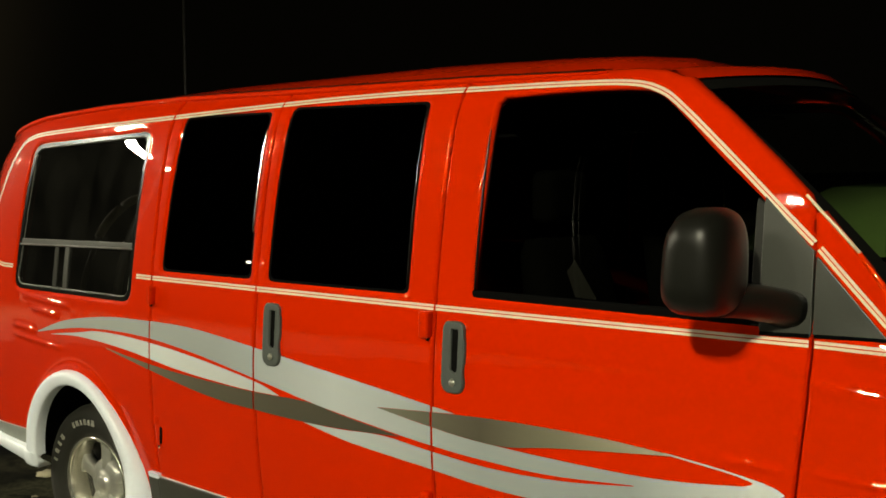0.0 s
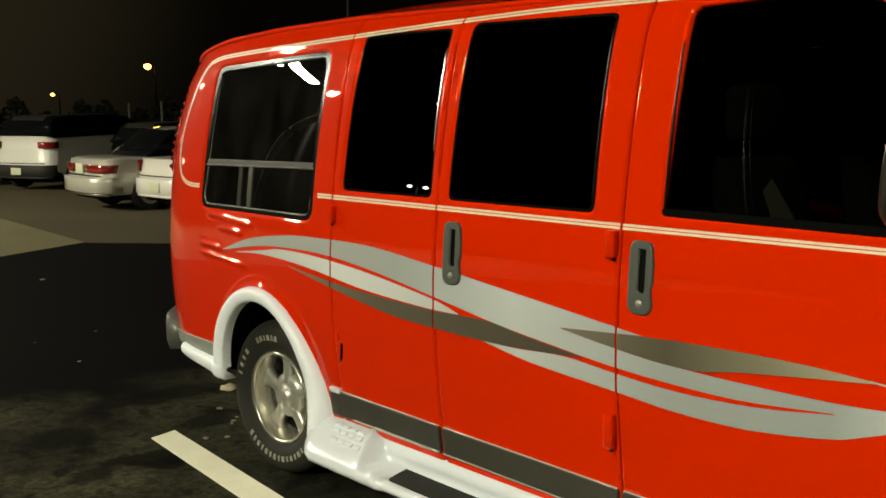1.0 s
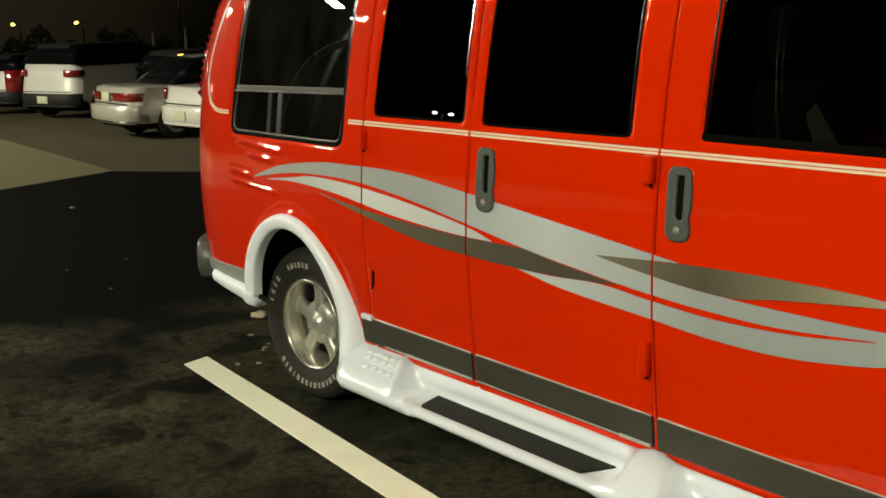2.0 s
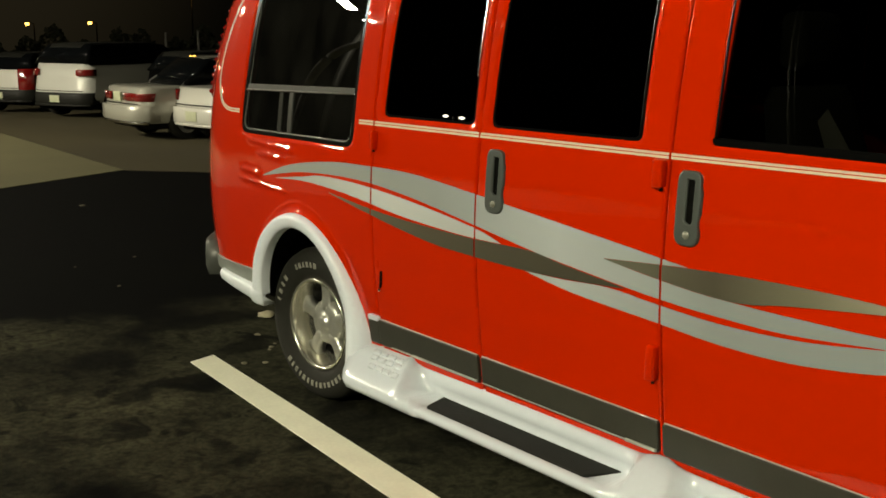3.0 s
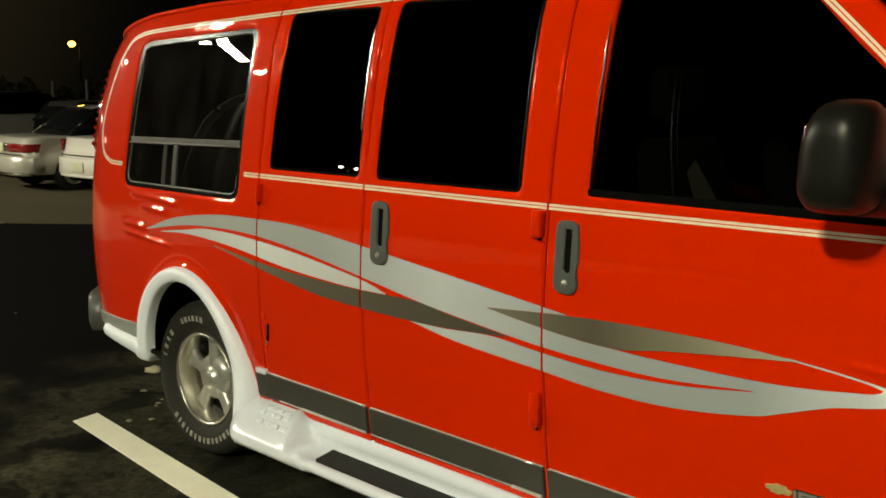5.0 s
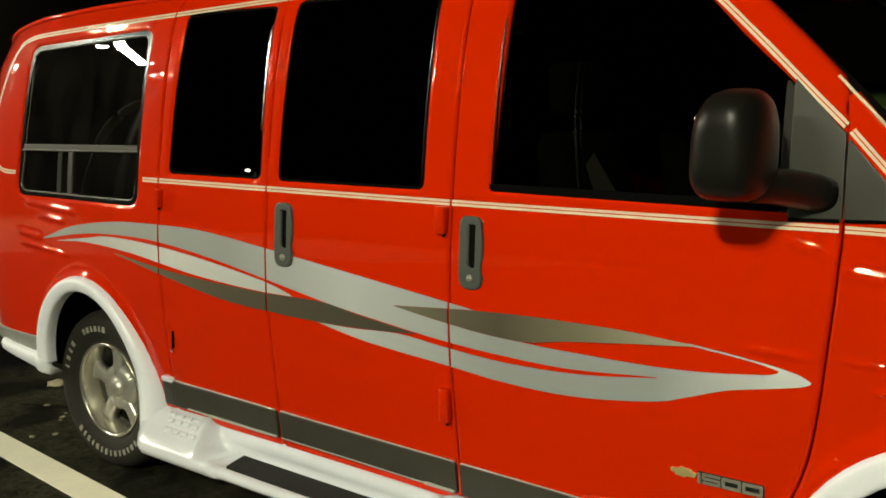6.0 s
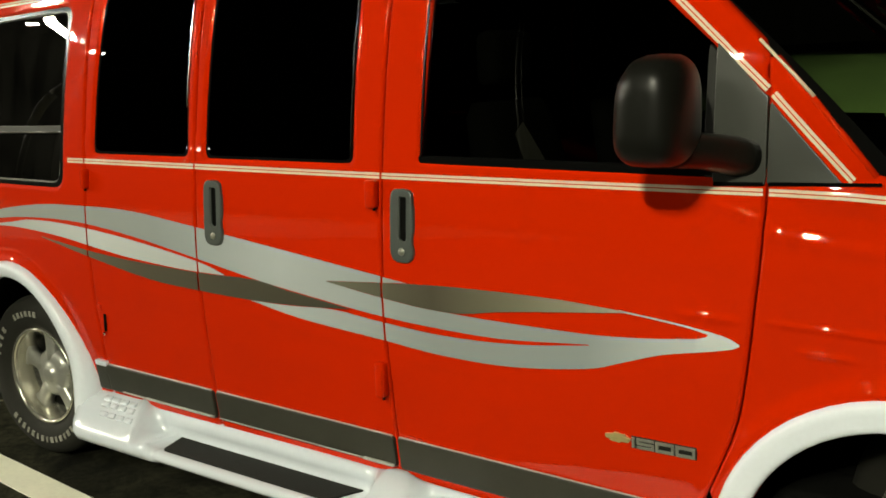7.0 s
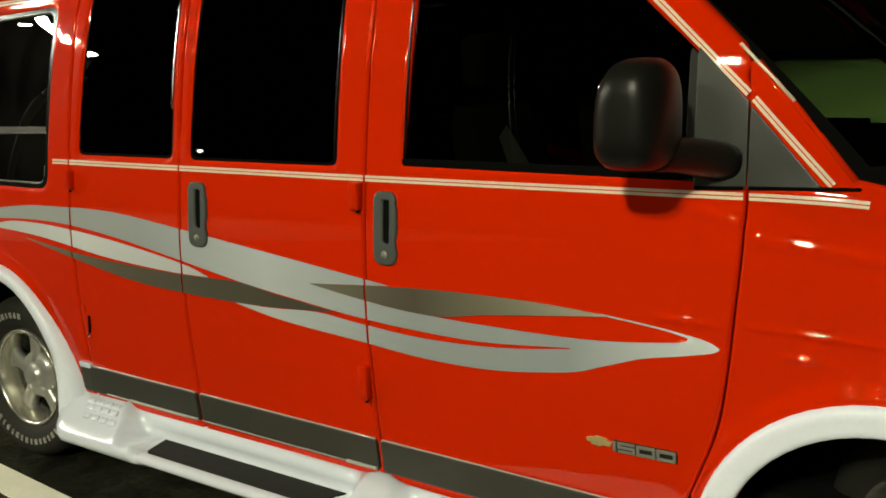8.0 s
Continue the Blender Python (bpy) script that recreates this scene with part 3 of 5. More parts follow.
    left or panel("sail_panel", [(3.077, 1.489), (3.079, 1.302), (3.250, 1.304)], TRIM_DARK, fender, off=-0.003, lip=0.003, label="dark grey plastic corner panel", **tag)
    left or panel("window_bar", [(2.918, 1.31), (2.942, 1.31), (2.938, 1.61), (2.914, 1.63)], BLACK_PLASTIC, door, off=0.004, lip=0.003, **tag)
    panel("sweep_seal", [(2.045, 1.302), (2.94, 1.298), (2.94, 1.330), (2.045, 1.335)], SEAL, door, off=0.004, lip=0.004, **tag)
    for frame_points, r, w, own, mat in ((WINDOW_REAR, 0.06, 0.015, rear, FRAME_DARK), (WINDOW_SIDE, 0.035, 0.008, aft, SEAL), (WINDOW_MID, 0.035, 0.008, fore, SEAL)):
        grown = hole(frame_points, r)
        mid = np.mean(frame_points, axis=0)
        inner = [tuple(mid + (np.array(p) - mid) * (1 - w / abs(np.array(p) - mid).max() * 1.3)) for p in grown]
        panel("window_seal", grown, mat, own, [inner], off=0.006 if w > 0.01 else 0.008, lip=0.002, hole_lip=0.003, depth=0.006, label="dark metal window surround" if w > 0.01 else "black rubber window seal", **tag)
    return rear, aft, fore, door, fender


RIGHT = body_side(False)
LEFT = body_side(True)
REAR_PANEL, AFT_DOOR, FORE_DOOR, FRONT_DOOR, FENDER = RIGHT

# added edge strips; chrome makes the highlight on the side door's trailing glass edge
for own, x, z0, z1, mat in ((AFT_DOOR, 1.066, 1.48, 1.85, CHROME), (FORE_DOOR, 1.792, 1.335, 1.905, FRAME_DARK), (FRONT_DOOR, 2.0555, 1.335, 1.905, FRAME_DARK)):
    part("edge_strip", tube_bm([skin_at(x - 0.004 * k / 12, z0 + (z1 - z0) * k / 12, 0.006) for k in range(13)], 0.005 if mat is CHROME else 0.004, 10), mat, own)
MULLION = shader("dull_grey_mullion", (0.03, 0.03, 0.025), 0.4, grain=0.1, scale=60)
BRIGHT_FRAME = shader("dull_aluminium_frame", (0.10, 0.098, 0.085), 0.34, metal=0.5, grain=0.1, scale=60)
# aluminium bead inside the rear window's dark surround
bead_line = rounded([(-0.424, 1.199), (0.366, 1.194), (0.384, 1.838), (-0.380, 1.795)], 0.045)
bead = [skin_at(x, z, 0.010) for x, z in bead_line + bead_line[:2]]
part("window_bead", tube_bm(bead, 0.0042, 8), BRIGHT_FRAME, REAR_PANEL, "dull aluminium bead round the glass")
# mullions of the rear side window
panel("window_mullion", [(-0.425, 1.376), (0.385, 1.388), (0.385, 1.408), (-0.425, 1.396)], MULLION, REAR_PANEL, off=0.008, lip=0.003, depth=0.006)
part("window_bead", tube_bm([skin_at(-0.42 + 0.8 * k / 8, 1.374 + 0.012 * k / 8, 0.008) for k in range(9)], 0.004, 8), BRIGHT_FRAME, REAR_PANEL)
panel("window_mullion", [(-0.165, 1.195), (-0.140, 1.195), (-0.135, 1.378), (-0.158, 1.378)], RUBBER, REAR_PANEL, off=0.012, lip=0.002, depth=0.004)
panel("window_mullion", [(-0.085, 1.195), (-0.058, 1.195), (-0.055, 1.378), (-0.080, 1.378)], MULLION, REAR_PANEL, off=0.009, lip=0.002, depth=0.006)


# roof, gutter, tail, nose and windscreen
def plan_ring(z, inset=0.0, n=14, front=None):
    """A ring round the roof's foot, from the windscreen's right corner round the tail to its left corner."""
    right = [skin_at(s, top_z(s) + z, inset) for s in np.r_[np.linspace(2.62, -0.2, 12), np.linspace(-0.32, -1.49, n)]]
    left = [Vector((p.x, WIDE - p.y, p.z)) for p in right[::-1]]
    back = [right[-1].lerp(left[0], u) for u in (0.2, 0.4, 0.6, 0.8)]
    return right + back + left


def roof():
    foot = plan_ring(0.0, 0.030)
    rings = []
    for k in np.linspace(0, 1, 9):
        ring = []
        for p in foot:
            spine = Vector((min(max(p.x, 0.1), 2.35), 1.0, 0))
            q = spine + (Vector((p.x, p.y, 0)) - spine) * (1 - k * 0.995)
            lift = float(np.interp(q.x, (-0.8, 0.0, 0.6, 1.6, 2.2, 2.5), (0.2, 0.38, 0.80, 1.12, 1.05, 0.78))) * 0.078 * (1 - (1 - k) ** 4) - 0.055 * max(0, (q.x - 2.45) / 0.2) * (1 - k)
            ring.append((q.x, q.y, p.z + (TOP - p.z) * k * 0.7 + 0.018 + lift))
        rings.append(ring)
    # header over the windscreen joins both corners
    bm = loft_bm(rings, closed=True, caps=False)
    return part("roof", bm, RED, van)


roof()


def windscreen_point(u, v, off=0.0):
    """u across from right to left, v up."""
    w = 1 - (2 * u - 1) ** 2
    low = Vector((3.334 + 0.26 * w, 0.045 + 1.91 * u, 1.303 - 0.02 * w))
    high = Vector((2.626 + 0.13 * w, 0.215 + 1.57 * u, 1.958 + 0.042 * w))
    p = low.lerp(high, v)
    return p + Vector((0.35, 0, 0.30)) * (4 * v * (1 - v) * 0.10) * (0.3 + 0.7 * w) + Vector((-0.7, 0, -0.7)) * off


bm = loft_bm([[windscreen_point(u, v) for u in np.linspace(0, 1, 25)] for v in np.linspace(0, 1, 14)], closed=False)
shield = part("windscreen", bm, GLASS_SHIELD, van, "clear curved windscreen")
for u0, u1, v0, v1 in ((0.0, 0.035, 0, 1), (0.965, 1.0, 0, 1), (0.03, 0.97, 0, 0.06), (0.03, 0.97, 0.94, 1)):
    bm = loft_bm([[windscreen_point(u, v, -0.004) for u in np.linspace(u0, u1, 16)] for v in np.linspace(v0, v1, 12)], closed=False)
    part("seal_band", bm, VOID, shield)
# header between roof and glass
bm = loft_bm([[windscreen_point(u, 0.985, -0.012) for u in np.linspace(0, 1, 21)], [windscreen_point(u, 1.0, -0.02) + Vector((-0.03, 0, 0.012)) for u in np.linspace(0, 1, 21)],
              [Vector((2.52, 0.24 + 1.52 * u, 1.985 + 0.045 * (1 - (2 * u - 1) ** 4))) for u in np.linspace(0, 1, 21)], [Vector((2.2, 0.3 + 1.4 * u, 1.995 + 0.04 * (1 - (2 * u - 1) ** 4))) for u in np.linspace(0, 1, 21)]], closed=False)
part("roof_header", bm, RED, van)


def hood_point(u, v):
    edge = 3.36 + 0.86 * v
    z = float(np.interp(edge, (3.3, 3.6, 3.86, 4.2), (1.298, 1.262, 1.205, 1.11)))
    y0 = skin_at(min(edge, 4.1), 1.2).y + 0.01
    w = 1 - (2 * u - 1) ** 2
    return Vector((edge + 0.24 * w * (1 - 0.6 * v), y0 + (WIDE - 2 * y0) * u, z + 0.05 * w * (1 - 0.5 * v) - 0.012))


bm = loft_bm([[hood_point(u, v) for u in np.linspace(0, 1, 17)] for v in np.linspace(0, 1, 9)], closed=False)
part("hood", bm, RED, van)
bm = loft_bm([[(4.19 + 0.03 * math.sin(math.pi * u), 0.33 + 1.34 * u, z) for u in np.linspace(0, 1, 9)] for z in (0.40, 0.7, 1.0, 1.13)], closed=False)
part("nose_panel", bm, RED, van)
bm = loft_bm([[Vector((REAR_X + rear_lean(z) - REAR_R, 0.55 + 0.9 * u + (0.06 if z > 1.9 else 0) * (0.5 - u), z)) for u in np.linspace(0, 1, 5)] for z in (0.45, 0.9, 1.2, 1.5, 1.74, 1.80)], closed=False)
part("rear_panel", bm, RED, van)

# drip rail under the roof edge
for left in (False, True):
    # gutter is a black tube that paints the groove's shade
    for name, dz, off, r, mat in (("drip_rail", 0.004, -0.004, 0.012, RED), ("gutter", 0.013, 0.016, 0.010, VOID)):
        rail = [skin_at(s, top_z(s) + dz, off) for s in np.linspace(2.40, -1.30, 48)]
        part(name, tube_bm([(p.x, WIDE - p.y if left else p.y, p.z) for p in rail], [r * min(1.0, 0.25 + 0.12 * k) for k in range(48)], 8), mat, van)

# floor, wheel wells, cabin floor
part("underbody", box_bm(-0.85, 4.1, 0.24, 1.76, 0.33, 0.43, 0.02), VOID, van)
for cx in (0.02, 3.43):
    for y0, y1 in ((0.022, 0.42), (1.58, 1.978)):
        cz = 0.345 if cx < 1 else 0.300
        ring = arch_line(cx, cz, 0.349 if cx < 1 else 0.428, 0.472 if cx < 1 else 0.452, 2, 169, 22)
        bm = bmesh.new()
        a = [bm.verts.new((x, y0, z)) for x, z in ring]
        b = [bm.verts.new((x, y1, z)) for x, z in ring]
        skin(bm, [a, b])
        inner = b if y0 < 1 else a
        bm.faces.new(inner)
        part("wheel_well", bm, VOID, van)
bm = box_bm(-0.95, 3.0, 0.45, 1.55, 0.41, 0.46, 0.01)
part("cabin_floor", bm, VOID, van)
part("headliner", box_bm(0.2, 2.4, 0.28, 1.72, 1.900, 1.912, 0.003), CLOTH, van)
part("inner_trim", loft_bm([[(-0.9, 0.3, z), (-1.0, 0.8, z), (-1.0, 1.2, z), (-0.9, 1.7, z)] for z in (0.46, 1.8)], closed=False), VOID, van)


# ---- white flares, running boards and trim ----
def flare(cx, cz, rx, rz, a0, a1, left):
    section = [(-0.010, 0.016), (-0.012, -0.026), (-0.010, -0.032), (-0.004, -0.036), (0.008, -0.036), (0.034, -0.032), (0.050, -0.027), (0.059, -0.018), (0.065, -0.004), (0.068, 0.012)]
    rings = []
    for a in np.linspace(a0, a1, 34):
        c, s = math.cos(radians(a)), math.sin(radians(a))
        w = 1.0 + 0.75 * max(0, c) ** 3 if cx < 1 else 1.0
        out = 1.0
        if cx < 1 and c > 0.6:
            u = min(max((22 - a) / 34, 0.0), 1.0)
            out = 1.0 + 1.1 * u * u * (3 - 2 * u)
        ring = []
        for dr, off in section:
            off = off * out if off < 0 else off
            dr = dr * 0.8 if cx < 1 and dr > 0.01 else dr
            x, z = cx + (rx + dr * w) * c, cz + (rz + dr) * s
            p = skin_at(x, max(z, 0.2), off)
            ring.append((p.x, WIDE - p.y if left else p.y, z))
        rings.append(ring)
    return part("wheel_arch_flare", loft_bm(rings, closed=False), FLARE_WHITE, van, "white satin plastic wheel arch flare")


for left in (False, True):
    flare(0.02, 0.345, 0.345, 0.468, -14, 168, left)
    flare(3.43, 0.300, 0.424, 0.448, -5, 198, left)

DIGIT = shader("dulled_chrome_figure", (0.24, 0.24, 0.2), 0.3, metal=0.3, grain=0.1, scale=60)
BEAD = shader("bright_moulding_bead", (0.5, 0.49, 0.43), 0.3, metal=0.4, grain=0.1, scale=40)
BRAKE = shader("dusty_brake_iron", (0.09, 0.085, 0.07), 0.5, metal=0.3, grain=0.2, scale=60)
BLOCK = [(0.050, 0.374), (0.022, 0.366), (-0.028, 0.340), (-0.078, 0.292), (-0.106, 0.264), (-0.118, 0.240), (-0.110, 0.213), (-0.06, 0.200), (0.10, 0.195)]
TREADS = [(0.050, 0.355), (0.026, 0.346), (0.034, 0.300), (0.046, 0.258), (-0.070, 0.252), (-0.100, 0.258), (-0.118, 0.238), (-0.09, 0.205), (0.10, 0.195)]


def board_mix(x, y):
    """0 on the high blocks of the board, 1 on its low treads; the blocks end on a slant and scoop down."""
    d, low = 0.03 - y, 0.0
    for rear, fore in ((0.715, 1.80), (1.965, 2.785)):
        up = min(max((x - rear - 1.19 * d) / (0.105 - 0.45 * d), 0.0), 1.0)
        down = min(max((fore + 0.08 - 0.6 * d - x) / 0.08, 0.0), 1.0)
        low = max(low, min(1 - (1 - up) ** 3, 1 - (1 - down) ** 2))
    return low


def board_section(x):
    ring = []
    for a, b in zip(BLOCK, TREADS):
        y = (a[0] + b[0]) / 2
        mix = board_mix(x, y)
        lift = 0.014 * math.exp(-(((x - 0.708 - 1.19 * (0.03 - y)) / 0.016) ** 2)) if a[0] < 0.03 and a[1] > 0.25 else 0.0
        ring.append((x, a[0] * (1 - mix) + b[0] * mix - 0.012 * (x - 0.9), a[1] * (1 - mix) + b[1] * mix + lift + 0.75 * rake(x) - (0.009 * min(max((x - 0.6) / 1.2, 0.0), 1.6) if a[0] > 0.04 and a[1] > 0.3 else 0.0)))
    return ring


def running_board(left):
    stations = []
    for x in (0.385, 0.392, 0.402, 0.415, 0.435, 0.46, 0.51, 0.58, 0.64, *np.arange(0.67, 0.98, 0.0105), 1.1, 1.3, 1.5, 1.6, *np.arange(1.66, 2.3, 0.02), 2.4, 2.55, *np.arange(2.64, 2.9, 0.02), 3.02):
        lead = min(1.0, max(0.0, (x - 0.385) / 0.085))
        swell = 0.62 + 0.38 * math.sin(lead * math.pi / 2)
        stations.append([(x, WIDE - y if left else y, z) for x, y, z in ((p[0], p[1] * swell if p[1] < 0 else p[1], p[2]) for p in board_section(x))])
    ob = part("running_board", loft_bm(stations, closed=False), WHITE, van, "white moulded running board")
    for gx in range(4):
        for gy in range(3):
            x, u = 0.530 + 0.048 * gx + 0.016 * gy, 0.18 + 0.30 * gy
            y = 0.018 - 0.092 * u
            z = float(np.interp(-y, [-p[0] for p in BLOCK[:6]], [p[1] for p in BLOCK[:6]])) + 0.75 * rake(x) - 0.001
            y -= 0.012 * (x - 0.9)
            bm = box_bm(-0.020, 0.020, -0.011, 0.011, -0.004, 0.0075, 0.0052, 3)
            bmesh.ops.transform(bm, matrix=pose(x, WIDE - y if left else y, z, (-26, -36, -40)[gy] if left else (26, 36, 40)[gy], 0, 0), verts=bm.verts[:])
            part("grip_bar", bm, WHITE, ob)
    for x0, x1 in ((0.900, 1.765), (2.145, 2.75)):
        bm = bmesh.new()
        rings = []
        ribs = 11
        for x in (x0, x1):
            base_y, dz = -0.012 * (x - 0.9), 0.75 * rake(x)
            lean = 0.26 if x == x0 else -0.55
            ring = [(x, 0.036 + base_y, 0.250 + dz)]
            for k in range(ribs):
                for d, h in ((0.0, 0.2625), (0.35, 0.2655), (0.65, 0.2655), (1.0, 0.2625)):
                    ring.append((x + lean * (k + d) * 0.116 / ribs, 0.034 - (k + d) * 0.116 / ribs + base_y, h + dz))
            ring.append((x + lean * 0.116, -0.084 + base_y, 0.250 + dz))
            rings.append([bm.verts.new((p[0], WIDE - p[1] if left else p[1], p[2])) for p in ring])
        skin(bm, rings)
        bm.faces.new(rings[0]), bm.faces.new(rings[1][::-1])
        bmesh.ops.recalc_face_normals(bm, faces=bm.faces[:])
        part("step_pad", bm, TREAD, ob, "black ribbed rubber step pad", smooth=False)


running_board(False)
running_board(True)

for left in (False, True):
    # white skirt behind the rear wheel, grey band above it, bumper end
    rings = []
    for s in np.linspace(-0.318, -0.66, 10):
        u = (-0.345 - s) / 0.4
        lo, hi = 0.385 + 0.075 * min(u, 1.2), 0.470 + 0.045 * min(u, 1.2)
        ring = [skin_at(s, hi, 0.03), skin_at(s, hi, -0.025), skin_at(s, hi - 0.02, -0.038), skin_at(s, lo + 0.015, -0.036), skin_at(s, lo, -0.02), skin_at(s, lo, 0.05)]
        rings.append([(p.x, WIDE - p.y if left else p.y, p.z) for p in ring])
    rings.insert(0, [tuple(np.mean(rings[0], axis=0))] * 6)
    part("rear_skirt", loft_bm(rings, closed=False), FLARE_WHITE, van, "white lower skirt behind the wheel")
    panel("side_moulding", [(-0.345, 0.478), (-0.345, 0.542), (-0.98, 0.556), (-0.98, 0.505)], BUMPER_GREY, van, off=-0.010, lip=0.004, left=left, label="grey rub moulding")
    for x0, x1 in ((0.472, 0.527), (0.535, SEAM_S - G), (SEAM_S + G, SEAM_B - G), (SEAM_B + G, 2.945)):
        owner = (RIGHT, LEFT)[left][0 if x1 < 0.53 else 1 if x1 < 1.2 else 2 if x1 < 2 else 3]
        panel("side_moulding", rounded([(x0, 0.389 + rake(x0)), (x1, 0.389 + rake(x1)), (x1 + (0.012 if x1 > 2.9 else 0), 0.488 + rake(x1)), (x0, 0.488 + rake(x0))], 0.006, 2), TRIM_GREY, owner, off=-0.014, lip=0.006, depth=0.014, left=left, label="grey rub moulding")
    # bright bead along the moulding's upper edge and a pale end cap
    for x0, x1, owner in ((0.537, SEAM_S - G, 1), (SEAM_S + G, SEAM_B - G, 2), (SEAM_B + G, 2.94, 3)):
        bead = [skin_at(x, 0.493 + rake(x), -0.006) for x in np.linspace(x0, x1, 8)]
        part("moulding_bead", tube_bm([(p.x, WIDE - p.y if left else p.y, p.z) for p in bead], 0.0042, 8), BEAD, (RIGHT, LEFT)[left][owner])
    # worn pale bead under the moulding
    for x0, x1, r, owner in ((0.61, 0.74, 0.0028, 1), (0.74, SEAM_S - G, 0.0048, 1), (SEAM_S + G, 1.78, 0.0022, 2), (1.78, SEAM_B - G, 0.006, 2)):
        bead = [skin_at(x, 0.3925 + rake(x), -0.018) for x in np.linspace(x0, x1, 8)]
        part("lower_bead", tube_bm([(p.x, WIDE - p.y if left else p.y, p.z) for p in bead], r, 8), BEAD, (RIGHT, LEFT)[left][owner])
    panel("moulding_cap", rounded([(0.473, 0.4875), (0.530, 0.4855), (0.530, 0.5000), (0.473, 0.502)], 0.004, 2), WHITE, (RIGHT, LEFT)[left][0], off=-0.016, lip=0.004, depth=0.014, left=left, label="pale moulding end cap")
    # cream tube paints the lamp's glint along the pillar's rounded edge
    rim_line = [skin_at(s + 0.008, z + 0.008, -0.001) for s, z in ((3.030, 1.634), (3.070, 1.594), SHIELD_LOW[0], (3.168, 1.497))]
    part("pillar_glint_strip", tube_bm([(p.x, WIDE - p.y if left else p.y, p.z) for p in rim_line], 0.0045, 8), CREAM, van, "cream strip in place of the glint on the windscreen pillar")
    rim_line = [skin_at(s + 0.006, z + 0.006, 0.004) for s, z in ((3.158, 1.507), *SHIELD_LOW[1:])]
    part("pillar_edge", tube_bm([(p.x, WIDE - p.y if left else p.y, p.z) for p in rim_line], 0.007, 8), RED, van)
    bar = [skin_at(s, 0.53, -0.05) for s in np.linspace(-0.80, -1.49, 12)]
    rings = []
    for p in bar:
        q = (p - Vector((0.1, 1.0, 0.53)))
        q.z = 0
        q.normalize()
        ring = [p + q * d + Vector((0, 0, h)) for d, h in ((-0.10, 0.085), (-0.01, 0.085), (0.008, 0.07), (0.012, 0.02), (0.012, -0.05), (0.0, -0.085), (-0.10, -0.085))]
        rings.append([(v.x, WIDE - v.y if left else v.y, v.z) for v in ring])
    part("rear_bumper", loft_bm([[(v[0], v[1], v[2]) for v in r] for r in rings] + [[(rings[-1][k][0], 1.0, rings[-1][k][2]) for k in range(7)]], closed=True), BUMPER_DARK, van, "scuffed grey metal bumper")
    # ribbed tail lamp on the rear corner
    panel("tail_lamp", rounded([(-0.96, 1.32), (-1.25, 1.32), (-1.25, 1.81), (-0.96, 1.81)], 0.03), RED_LENS, van, off=-0.018, lip=0.012, depth=0.02, left=left, label="tall red ribbed tail lamp")
    for k in range(13):
        z = 1.34 + k * 0.0385
        rib = [skin_at(s, z, -0.019) for s in np.linspace(-0.965, -1.23, 6)]
        part("lamp_rib", tube_bm([(p.x, WIDE - p.y if left else p.y, p.z) for p in rib], 0.012, 8), RED_LENS, van)


# ---- painted graphics ----
CUTS = (SEAM_R, SEAM_S, SEAM_B)
upper_top = spline([(-0.25, 1.004), (-0.046, 1.068), (0.22, 1.105), (0.43, 1.113), (0.755, 1.110), (1.108, 1.072), (1.454, 1.029), (1.743, 0.992), (2.008, 0.957)])
mid_upper = spline([(1.695, 0.936), (1.809, 0.916), (2.027, 0.889), (2.19, 0.880), (2.326, 0.875), (2.596, 0.872), (2.762, 0.880), (2.903, 0.897), (2.940, 0.906)], 4)
tongue = spline([(2.944, 0.912), (2.887, 0.924), (2.778, 0.937), (2.70, 0.945)], 4)
over = spline([(2.70, 0.950), (2.841, 0.935), (2.947, 0.920), (2.999, 0.908), (3.024, 0.895)], 4)
under = spline([(3.024, 0.891), (3.0, 0.880), (2.918, 0.862), (2.811, 0.840), (2.698, 0.802), (2.596, 0.772), (2.36, 0.744), (2.123, 0.746), (1.892, 0.768), (1.566, 0.799), (1.353, 0.837)], 4)
low_top = spline([(1.353, 0.8375), (1.519, 0.8365), (1.713, 0.844), (1.895, 0.826), (2.128, 0.809), (2.381, 0.814), (2.613, 0.841)], 4)
mid_low = spline([(2.606, 0.843), (2.325, 0.824), (2.066, 0.832), (1.906, 0.844), (1.783, 0.857), (1.668, 0.872), (1.523, 0.891), (1.372, 0.914), (1.104, 0.962), (0.75, 1.021), (0.425, 1.053), (0.066, 1.047), (-0.24, 1.003)], 4)
panel("swoosh_graphic", upper_top + mid_upper + tongue + over + under + low_top[1:] + mid_low, SILVER_BAND, van, off=-0.0020, depth=0, cuts=CUTS, label="silver grey painted swoosh")
pale = spline([(-0.147, 1.002), (0.064, 1.028), (0.189, 1.043), (0.424, 1.037), (0.75, 1.006), (1.104, 0.952), (1.239, 0.915)], 4) + spline([(1.235, 0.913), (1.1, 0.914), (0.927, 0.923), (0.682, 0.944), (0.352, 0.989), (0.063, 1.009), (-0.14, 1.001)], 4)
panel("swoosh_graphic", pale, PALE_BAND, van, off=-0.0020, depth=0, cuts=CUTS, label="pale silver painted swoosh")
dark = spline([(0.245, 0.982), (0.519, 0.947), (0.744, 0.928), (1.1, 0.912), (1.372, 0.912), (1.523, 0.889), (1.668, 0.870), (1.783, 0.855)], 4) + spline([(1.775, 0.852), (1.569, 0.842), (1.366, 0.839), (1.122, 0.847), (0.86, 0.865), (0.517, 0.924), (0.25, 0.978)], 4)
panel("swoosh_graphic", dark, DARK_BAND, van, off=-0.0050, depth=0, cuts=CUTS, label="dark olive painted swoosh")
